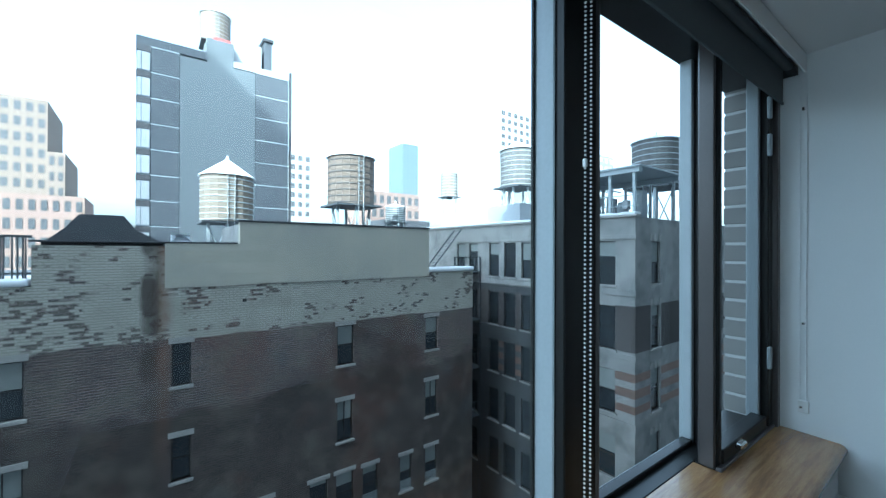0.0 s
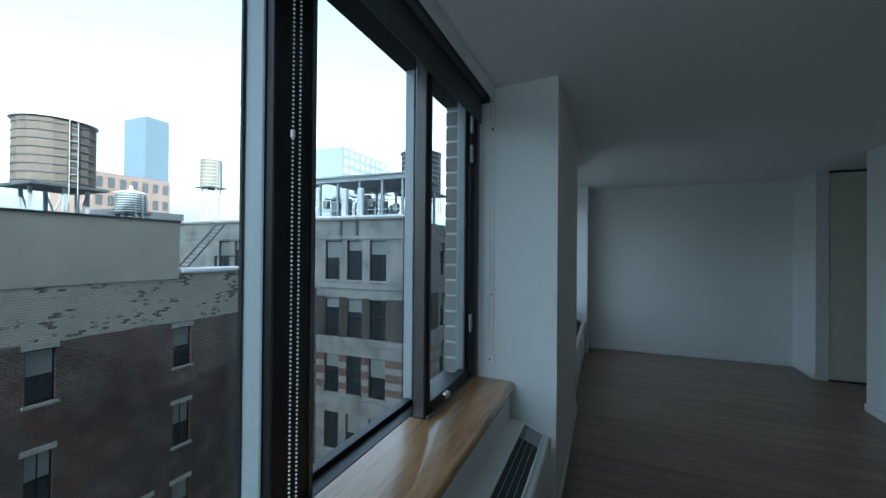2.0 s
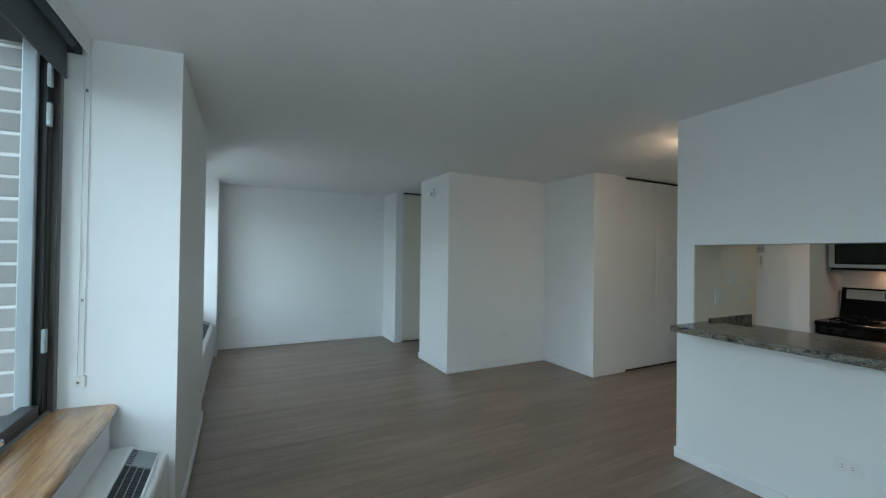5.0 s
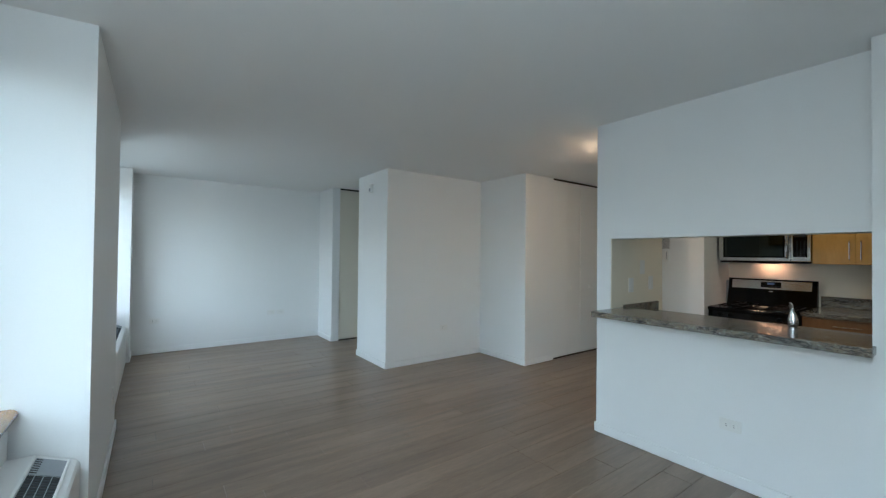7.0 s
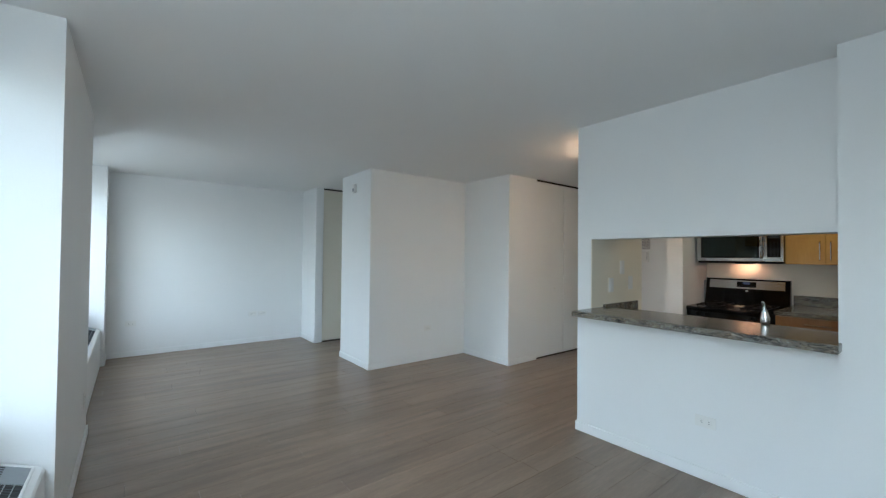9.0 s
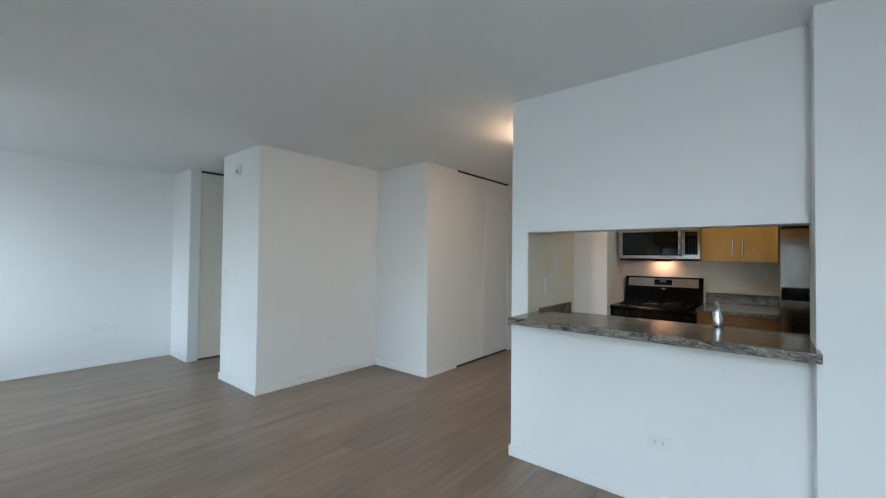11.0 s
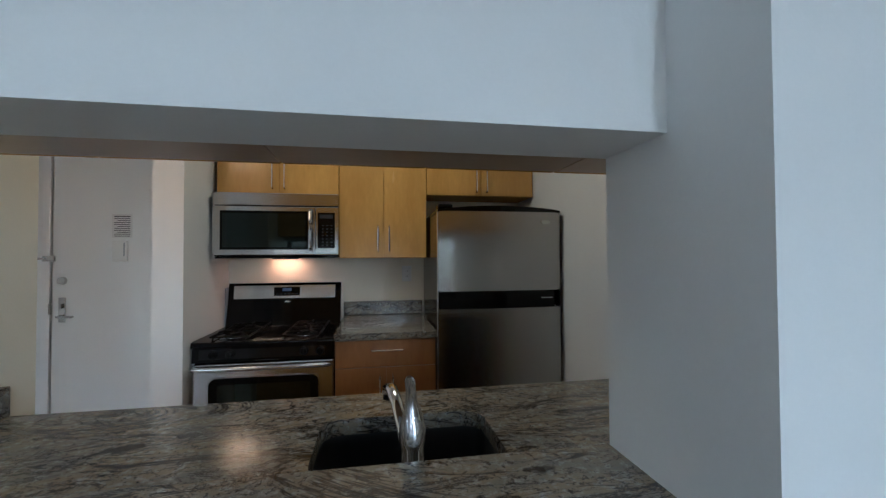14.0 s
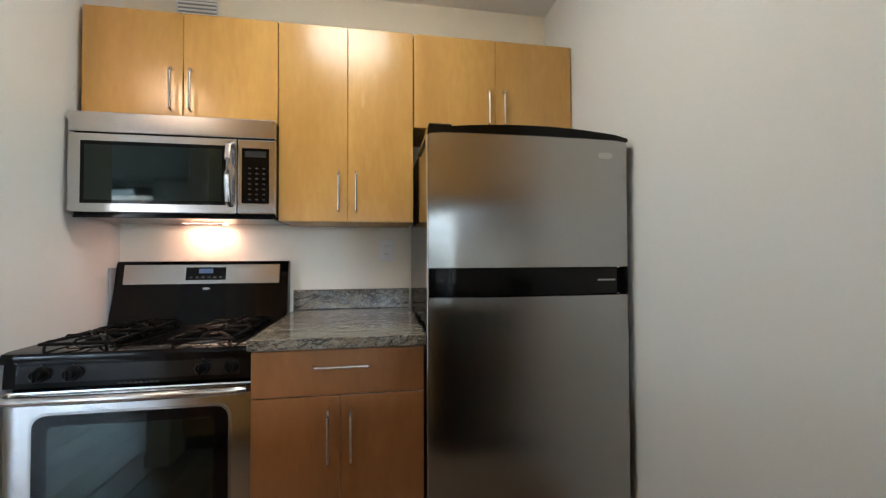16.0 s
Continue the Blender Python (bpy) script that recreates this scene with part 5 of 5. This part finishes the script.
part("kick_plate", box(FX0 + 0.02, FX1 - 0.02, FF - 0.08, FF - 0.05, 0.02, 0.10), BLACK, fr)
part("hinge_cover", box(FX1 - 0.09, FX1 - 0.005, FF - 0.14, FF - 0.05, 1.60, 1.625, 0.006), BLACK, fr)
part("badge", add_lathe(bmesh.new(), [(0.028, 0), (0.030, 0.0012), (0.026, 0.002)], seg=24), STEELH, f1, "small oval maker's badge").matrix_basis = \
    pose(0.635, FF - 0.0052, 1.522, -90, 0, 0) @ Matrix.Diagonal((1, 0.42, 1, 1))
part("badge", box(0.585, 0.66, FF - 0.03, FF - 0.0285, 1.078, 1.084), STEELH, fr)

# microwave
mw = thing("microwave", "stainless over-range microwave with black glass door", "microwave")
MX0, MX1, MF, MZ0, MZ1 = 1.845, 2.585, -4.105, 1.332, 1.724
part("case", box(MX0 + 0.003, MX1 - 0.003, YKB, MF - 0.03, MZ0, MZ1 - 0.004), BLACK, mw)
part("top_panel", box(MX0, MX1, MF - 0.03, MF, MZ1 - 0.078, MZ1, 0.004, 2), STEELH, mw, "brushed steel vent panel")
DX = MX0 + 0.145
door = part("door", box(DX, MX1, MF - 0.03, MF, MZ0 + 0.008, MZ1 - 0.083, 0.004, 2), STEELH, mw, "stainless door")
part("window", box(DX + 0.055, MX1 - 0.055, MF - 0.002, MF + 0.0015, MZ0 + 0.055, MZ1 - 0.125, 0.001), OVENGLASS, door, "dark glass window")
part("window_bezel", box(DX + 0.040, MX1 - 0.042, MF - 0.003, MF + 0.0008, MZ0 + 0.041, MZ1 - 0.111, 0.001), BLACK, door, "black window border")
part("handle", tube([(DX + 0.022, MF, MZ0 + 0.04), (DX + 0.022, MF + 0.03, MZ0 + 0.055), (DX + 0.022, MF + 0.04, MZ0 + 0.10), (DX + 0.022, MF + 0.043, (MZ0 + MZ1 - 0.08) / 2),
                     (DX + 0.022, MF + 0.04, MZ1 - 0.17), (DX + 0.022, MF + 0.03, MZ1 - 0.115), (DX + 0.022, MF, MZ1 - 0.10)], [(0.012, 0.007)] * 7, 12), STEELH, door, "curved steel bar handle", True)
ctl = part("control_panel", box(MX0, DX - 0.003, MF - 0.03, MF - 0.001, MZ0 + 0.008, MZ1 - 0.083, 0.004, 2), STEELH, mw)
part("keypad", box(MX0 + 0.022, DX - 0.018, MF - 0.003, MF + 0.001, MZ0 + 0.05, MZ1 - 0.118, 0.002), BLACK, ctl, "black touch keypad")
part("display", box(MX0 + 0.034, DX - 0.03, MF, MF + 0.0016, MZ1 - 0.155, MZ1 - 0.13), material("display_glass", (0.03, 0.035, 0.04), 0.1, bump=0), ctl)
KEY = material("key_print", (0.05, 0.052, 0.057), 0.8, bump=0, spec=0.1)
for r in range(7):
    for k in range(3):
        z = MZ0 + 0.066 + r * 0.021
        x = MX0 + 0.042 + k * 0.027
        part("key", box(x - 0.005, x + 0.005, MF + 0.001, MF + 0.0018, z - 0.0025, z + 0.0025), KEY, ctl)
part("bottom_tray", box(MX0 + 0.01, MX1 - 0.01, YKB + 0.02, MF - 0.012, MZ0 - 0.012, MZ0 - 0.0005, 0.003), BLACK, mw)
part("lamp_lens", box(2.13, 2.305, -4.425, -4.375, MZ0 - 0.0145, MZ0 - 0.0125), glow("cooktop_lamp", (1.0, 0.50, 0.30), 1.7), mw, "glowing cooktop lamp")
# Added lip that screens the lens from reflecting in the bar top
part("lamp_lip", box(2.13, 2.305, -4.372, -4.368, MZ0 - 0.020, MZ0 - 0.0125, 0.001), BLACK, mw)

# cooker
ck = thing("cooker", "black and stainless gas cooker with oven", "cooker")
CX0, CX1, CF = 1.848, 2.596, -3.862
part("body", box(CX0, CX1, YKB + 0.02, CF - 0.045, 0.05, 0.830), BLACK, ck)
part("cooktop", prism([(YKB + 0.03, 0.831), (YKB + 0.03, 0.866), (CF - 0.03, 0.866), (CF - 0.005, 0.862), (CF, 0.852), (CF - 0.002, 0.831)], CX0 - 0.003, CX1 + 0.003), BLACK, ck, "black enamel hob", True)
fas = part("control_fascia", prism([(CF - 0.045, 0.830), (CF - 0.012, 0.830), (CF - 0.006, 0.752), (CF - 0.045, 0.752)], CX0, CX1), BLACK, ck, "black control fascia")
part("fascia_trim", prism([(CF - 0.0115, 0.822), (CF - 0.0095, 0.822), (CF - 0.005, 0.768), (CF - 0.0075, 0.768)], CX0 + 0.05, CX1 - 0.035), material("dark_blue_black_gloss", (0.007, 0.008, 0.010), 0.12, bump=0), fas)
for x in (1.925, 2.015, 2.40, 2.49):
    k = part("knob", add_lathe(bmesh.new(), [(0.024, 0), (0.024, 0.006), (0.019, 0.010), (0.018, 0.026), (0.015, 0.03)], seg=20), MATTBLACK, fas, "black burner knob", True)
    k.matrix_basis = pose(x, CF - 0.008, 0.795, -86, 0, 0)
    part("knob_mark", box(x - 0.002, x + 0.002, CF - 0.0075, CF - 0.0065, 0.822, 0.826), KEY, fas)
    part("knob_grip", box(x - 0.004, x + 0.004, CF + 0.015, CF + 0.027, 0.777, 0.813, 0.002), MATTBLACK, fas)
for k in range(8):
    part("vent_slot", box(2.15 + k * 0.016, 2.16 + k * 0.016, CF - 0.0065, CF - 0.0055, 0.754, 0.758), HOLE, fas)
bg = part("backguard", prism([(YKB + 0.02, 0.866), (YKB + 0.12, 0.866), (YKB + 0.10, 0.93), (YKB + 0.075, 1.02), (YKB + 0.055, 1.135), (YKB + 0.045, 1.148), (YKB + 0.02, 1.148)], CX0 + 0.005, CX1 - 0.005), BLACK, ck, "black backguard", True)
part("side_panel", box(CX1 - 0.002, CX1 + 0.010, YKB + 0.02, YKB + 0.09, 0.866, 1.12, 0.003), GREYPAINT, ck, "grey side strip")
slope = lambda z: YKB + 0.075 - (z - 1.02) * 0.02 / 0.115
part("steel_band", prism([(slope(1.045), 1.045), (slope(1.132), 1.132), (slope(1.132) + 0.004, 1.132), (slope(1.045) + 0.004, 1.045)], CX0 + 0.045, CX1 - 0.04), STEELH, bg, "brushed steel panel")
part("clock", prism([(slope(1.062), 1.062), (slope(1.12), 1.12), (slope(1.12) + 0.006, 1.12), (slope(1.062) + 0.006, 1.062)], 2.13, 2.30), BLACK, bg, "black clock and oven control")
part("clock_display", prism([(slope(1.09) + 0.005, 1.092), (slope(1.112) + 0.005, 1.114), (slope(1.112) + 0.0068, 1.114), (slope(1.09) + 0.0068, 1.092)], 2.185, 2.245), glow("blue_display", (0.05, 0.10, 0.22), 0.004), bg, "dim blue clock display")
for k in range(6):
    part("clock_key", prism([(slope(1.07) + 0.005, 1.07), (slope(1.078) + 0.005, 1.078), (slope(1.078) + 0.0068, 1.078), (slope(1.07) + 0.0068, 1.07)], 2.145 + k * 0.025, 2.158 + k * 0.025), KEY, bg)
part("badge", add_lathe(bmesh.new(), [(0.018, 0), (0.018, 0.002), (0.014, 0.003)], seg=18), STEELH, bg, "small oval maker's badge").matrix_basis = \
    pose(2.21, slope(1.03) + 0.001, 1.022, -80, 0, 0) @ Matrix.Diagonal((1, 0.4, 1, 1))
odoor = part("oven_door", box(CX0 + 0.004, CX1 - 0.004, CF - 0.042, CF - 0.002, 0.19, 0.742, 0.006, 2), STEELH, ck, "stainless oven door")


def rounded_panel(x0, x1, z0, z1, ya, yb, r):
    """An upright panel with rounded corners."""
    pts = []
    for cx, cz, a0 in ((x1 - r, z1 - r, 0), (x0 + r, z1 - r, 90), (x0 + r, z0 + r, 180), (x1 - r, z0 + r, 270)):
        pts += [(cx + r * math.cos(radians(a0 + k * 18)), cz + r * math.sin(radians(a0 + k * 18))) for k in range(6)]
    return prism(pts, ya, yb, 'y')


part("window_surround", rounded_panel(CX0 + 0.078, CX1 - 0.078, 0.255, 0.672, CF - 0.004, CF - 0.0005, 0.045), STEEL, odoor)
part("window_border", rounded_panel(CX0 + 0.086, CX1 - 0.086, 0.262, 0.665, CF - 0.004, CF + 0.001, 0.04), BLACK, odoor, "black glass border")
part("oven_window", rounded_panel(CX0 + 0.13, CX1 - 0.13, 0.30, 0.63, CF - 0.004, CF + 0.0022, 0.02), OVENGLASS, odoor, "black glass oven window")
part("handle", tube([(CX0 + 0.02, CF, 0.723), (CX0 + 0.025, CF + 0.04, 0.728), (CX0 + 0.06, CF + 0.048, 0.728), (2.217, CF + 0.056, 0.728), (CX1 - 0.06, CF + 0.048, 0.728), (CX1 - 0.025, CF + 0.04, 0.728), (CX1 - 0.02, CF, 0.723)],
                    [(0.014, 0.014)] * 7, 14), STEELH, odoor, "thick steel bar handle", True)
part("drawer", box(CX0 + 0.004, CX1 - 0.004, CF - 0.04, CF - 0.004, 0.06, 0.184, 0.005, 2), STEELH, ck, "stainless storage drawer")


def grate(cx, cy):
    g = part("pan_support", bmesh.new(), MATTBLACK, ck, "black iron pan support")
    bm = bmesh.new()
    z = 0.892
    loop = [(cx + 0.10 * sx, cy + 0.108 * sy, z - 0.006) for sx, sy in ((-1, -1), (1, -1), (1, 1), (-1, 1), (-1, -1))]
    for a, b in zip(loop, loop[1:]):
        add_rod(bm, a, b, 0.0055, seg=8)
    for a in range(4):
        c, s = math.cos(a * math.pi / 2 + math.pi / 4), math.sin(a * math.pi / 2 + math.pi / 4)
        add_tube(bm, [(cx + 0.128 * c, cy + 0.146 * s, 0.867), (cx + 0.122 * c, cy + 0.14 * s, z), (cx + 0.05 * c, cy + 0.055 * s, z + 0.006), (cx + 0.035 * c, cy + 0.04 * s, z - 0.004)], 0.005, 8)
    for a in range(4):
        c, s = math.cos(a * math.pi / 2), math.sin(a * math.pi / 2)
        add_tube(bm, [(cx + 0.10 * c, cy + 0.115 * s, z - 0.006), (cx + 0.09 * c, cy + 0.10 * s, z + 0.004), (cx + 0.03 * c, cy + 0.03 * s, z + 0.004)], 0.0045, 8)
    bmesh.ops.recalc_face_normals(bm, faces=bm.faces)
    bm.to_mesh(g.data)
    bm.free()
    part("burner", add_lathe(bmesh.new(), [(0.045, 0.8665), (0.045, 0.876), (0.032, 0.879), (0.032, 0.886), (0.028, 0.889)], (cx, cy, 0), 24), MATTBLACK, ck, "black burner cap", True)
    part("burner_ring", add_lathe(bmesh.new(), [(0.058, 0.8663), (0.058, 0.870), (0.047, 0.871)], (cx, cy, 0), 24), STEEL, ck)


for cx in (2.03, 2.41):
    for cy in (-3.995, -4.25):
        grate(cx, cy)

# serving counter with sink and tap
CT0, CT1 = 0.872, 0.912
SX0, SX1, SY0, SY1 = 1.345, 1.75, -2.55, -2.275
ctr = thing("counter", "polished grey granite sink counter with low upstands", "counter")
bar = thing("bar_top", "polished grey granite bar top on the hatch wall", "bar top")
part("slab", box(1.178, 2.578, YK - 0.166, -1.785, 0.931, 0.971, 0.003, 2), GRANITE, bar)
part("front_edge", box(1.178, 2.578, -1.7848, -1.765, 0.931, 0.9708, 0.005, 3), GRANITE, bar, "rounded granite edge")


def counter_slab():
    """The slab as one outline with a rounded sink hole."""
    def corner(cx, cy, r, a0):
        return [(cx + r * math.cos(radians(a0 + k * 15)), cy + r * math.sin(radians(a0 + k * 15))) for k in range(7)]
    r = 0.055
    hole = corner(SX1 - r, SY1 - r, r, 0) + corner(SX0 + r, SY1 - r, r, 90) + corner(SX0 + r, SY0 + r, r, 180) + corner(SX1 - r, SY0 + r, r, 270)
    xa, xb, ya, yb = SX0 - 0.03, SX1 + 0.03, SY0 - 0.03, SY1 + 0.025
    us, vs = [XW + 0.002, xa, xb, 2.579], [-2.735, ya, yb, YK - 0.162]
    bm, vert = bmesh.new(), {}

    def v(i, k, z):
        if (i, k, z) not in vert:
            vert[i, k, z] = bm.verts.new((us[i], vs[k], z))
        return vert[i, k, z]

    def solid(i, k):
        return 0 <= i < 3 and 0 <= k < 3 and not (i == 1 and k == 1)
    for i in range(3):
        for k in range(3):
            if solid(i, k):
                for z in (CT0, CT1):
                    bm.faces.new((v(i, k, z), v(i + 1, k, z), v(i + 1, k + 1, z), v(i, k + 1, z)))
                for di, dk, a, b in ((-1, 0, (i, k), (i, k + 1)), (1, 0, (i + 1, k), (i + 1, k + 1)), (0, -1, (i, k), (i + 1, k)), (0, 1, (i, k + 1), (i + 1, k + 1))):
                    if not solid(i + di, k + dk) and not (i + di == 1 and k + dk == 1):
                        bm.faces.new((v(*a, CT0), v(*b, CT0), v(*b, CT1), v(*a, CT1)))
    bmesh.ops.recalc_face_normals(bm, faces=bm.faces)
    bmesh.ops.bevel(bm, geom=[e for e in bm.edges if all(w.co.y < -2.73 for w in e.verts) and abs(e.verts[0].co.z - e.verts[1].co.z) < 1e-6 and abs(e.verts[0].co.y - e.verts[1].co.y) < 1e-6], offset=0.005, segments=2, affect='EDGES')
    slab, bm = bm, bmesh.new()
    n = len(hole)

    def outer(p):
        cx, cy = (xa + xb) / 2, (ya + yb) / 2
        dx, dy = p[0] - cx, p[1] - cy
        k = min((xb - xa) / 2 / max(abs(dx), 1e-9), (yb - ya) / 2 / max(abs(dy), 1e-9))
        return cx + dx * k, cy + dy * k
    ring = [[bm.verts.new((*q, z)) for q in pts] for pts, z in (([outer(p) for p in hole], CT1), (hole, CT1), (hole, CT0), ([outer(p) for p in hole], CT0))]
    for k in range(n):
        j = (k + 1) % n
        for a, b in ((0, 1), (1, 2), (2, 3)):
            bm.faces.new((ring[a][k], ring[a][j], ring[b][j], ring[b][k]))
    for sx, sy in ((xb, yb), (xa, yb), (xa, ya), (xb, ya)):
        o = sorted(((v.co.x - sx) ** 2 + (v.co.y - sy) ** 2, i) for i, v in enumerate(ring[0]))[:2]
        c = bm.verts.new((sx, sy, CT1))
        if all(d > 1e-8 for d, _ in o):
            bm.faces.new((c, ring[0][o[0][1]], ring[0][o[1][1]]))
    return slab, bm


slab_mesh, rim_mesh = counter_slab()
part("slab", slab_mesh, GRANITE, ctr)
part("sink_cutout", rim_mesh, GRANITE, ctr)
part("upstand", box(XW + 0.002, XW + 0.024, -2.74, YK - 0.165, CT1 + 0.001, 1.012, 0.002), GRANITE, ctr)
part("upstand", box(2.557, 2.579, -2.73, YK - 0.165, CT1 + 0.001, 0.99, 0.002), GRANITE, ctr)
uc = thing("base_cabinet", "maple base cabinets beneath the sink counter", "cabinet", group="kitchen cabinets")
for a, b in ((XW + 0.004, 1.1), (1.1, 1.79), (1.79, 2.578)):
    part("door", box(a + 0.002, b - 0.002, -2.71, -2.69, 0.1, 0.866, 0.0015), MAPLE, uc)
# Added black panel, out of view, gives the fridge door its dark reflection
part("dishwasher_front", box(0.60, 1.78, -2.725, -2.711, 0.1, 0.86, 0.004), BLACK, uc, "unseen black panel that darkens the fridge reflection")
part("end_panel", box(1.79, 2.578, -2.688, YK - 0.165, 0.1, 0.868), MAPLE, uc)
part("end_panel", box(XW + 0.004, 1.30, -2.688, YK - 0.165, 0.1, 0.868), MAPLE, uc)
part("plinth", box(XW + 0.004, 2.578, -2.66, YK - 0.165, 0.0, 0.098), GAP, uc)
snk = thing("sink", "black undermounted sink bowl with rounded corners", "sink")
SINKM = material("black_composite", (0.02, 0.021, 0.023), 0.35, vary=0.1, fine=300, bump=0.0003)


def bowl():
    bm = bmesh.new()

    def ring(grow, z, r):
        x0, x1, y0, y1 = SX0 - grow, SX1 + grow, SY0 - grow, SY1 + grow
        pts = []
        for cx, cy, a0 in ((x1 - r, y1 - r, 0), (x0 + r, y1 - r, 90), (x0 + r, y0 + r, 180), (x1 - r, y0 + r, 270)):
            pts += [(cx + r * math.cos(radians(a0 + k * 15)), cy + r * math.sin(radians(a0 + k * 15)), z) for k in range(7)]
        return [bm.verts.new(p) for p in pts]
    rings = [ring(0.02, CT0 - 0.001, 0.06), ring(0.002, CT0 - 0.001, 0.055), ring(-0.006, CT0 - 0.16, 0.055), ring(-0.03, CT0 - 0.185, 0.05), ring(-0.10, CT0 - 0.19, 0.03)]
    for a, b in zip(rings, rings[1:]):
        for k in range(len(a)):
            j = (k + 1) % len(a)
            bm.faces.new((a[k], a[j], b[j], b[k]))
    bm.faces.new(rings[-1])
    return bm


part("bowl", bowl(), SINKM, snk, smooth=True)
part("drain", add_lathe(bmesh.new(), [(0.04, 0), (0.042, 0.002), (0.03, 0.003)], ((SX0 + SX1) / 2, (SY0 + SY1) / 2, CT0 - 0.189), 20), CHROME, snk, "chrome drain")
tap = thing("kitchen_tap", "chrome single lever kitchen tap with pull-out spout", "tap")
TX, TY = 1.553, -2.238
part("base", add_lathe(bmesh.new(), [(0.027, 0), (0.027, 0.006), (0.023, 0.01), (0.022, 0.065), (0.024, 0.07), (0.024, 0.077)], (TX, TY, CT1), 24), CHROME, tap, smooth=True)
part("handle", tube([(TX, TY, CT1 + 0.074), (TX, TY, CT1 + 0.097), (TX, TY + 0.002, CT1 + 0.122), (TX + 0.002, TY + 0.008, CT1 + 0.147), (TX + 0.004, TY + 0.014, CT1 + 0.172), (TX + 0.006, TY + 0.02, CT1 + 0.190), (TX + 0.007, TY + 0.024, CT1 + 0.198)],
                    [(0.024, 0.024), (0.0245, 0.024), (0.019, 0.019), (0.0115, 0.011), (0.0095, 0.007), (0.010, 0.006), (0.005, 0.003)], 18), CHROME, tap, "tall spoon-shaped chrome lever", True)
part("spout", tube([(TX + 0.008, TY - 0.012, CT1 + 0.045), (TX + 0.016, TY - 0.04, CT1 + 0.085), (TX + 0.024, TY - 0.085, CT1 + 0.115), (TX + 0.031, TY - 0.13, CT1 + 0.126), (TX + 0.036, TY - 0.16, CT1 + 0.118), (TX + 0.038, TY - 0.178, CT1 + 0.100)],
                   [0.012, 0.0115, 0.0115, 0.013, 0.0155, 0.0145], 16), CHROME, tap, "chrome pull-out spout", True)
vg = thing("air_vent", "white louvred air vent above the cabinets", "air vent")
part("frame", box(2.19, 2.38, YKB, YKB + 0.008, 2.275, 2.41, 0.002), TRIM, vg)
part("backing", box(2.20, 2.37, YKB + 0.008, YKB + 0.009, 2.285, 2.40), GREYPAINT, vg)
for k in range(6):
    part("louvre", prism([(YKB + 0.009, 2.29 + k * 0.019), (YKB + 0.018, 2.286 + k * 0.019), (YKB + 0.018, 2.288 + k * 0.019), (YKB + 0.009, 2.301 + k * 0.019)], 2.20, 2.37), TRIM, vg)

# ---- floor boards, laid along y ----
fl = bpy.data.objects["floor"]
rng = random.Random(4)
W, L = 0.178, 1.22
x = XW
while x < XE:
    y = -5.0 - rng.random() * L
    while y < 1.3:
        a, b, c, d = x + 0.0006, min(x + W, XE) - 0.0006, max(y, -5.0) + 0.0006, min(y + L, 1.3) - 0.0006
        if d > c and b > a:
            t = rng.uniform(-0.0004, 0.0)
            e = 0.0015
            vs = [(a, c, -0.0118), (b, c, -0.0118), (b, d, -0.0118), (a, d, -0.0118),
                  (a, c, t - e), (b, c, t - e), (b, d, t - e), (a, d, t - e),
                  (a + e, c + e, t), (b - e, c + e, t), (b - e, d - e, t), (a + e, d - e, t)]
            fs = [(8, 9, 10, 11), (4, 5, 9, 8), (5, 6, 10, 9), (6, 7, 11, 10), (7, 4, 8, 11), (0, 1, 5, 4), (1, 2, 6, 5), (2, 3, 7, 6), (3, 0, 4, 7)]
            me = bpy.data.meshes.new("plank")
            me.from_pydata(vs, [], fs)
            me.materials.append(FLOORW)
            ob = new("plank", me)
            ob.parent = fl
        y += L
    x += W
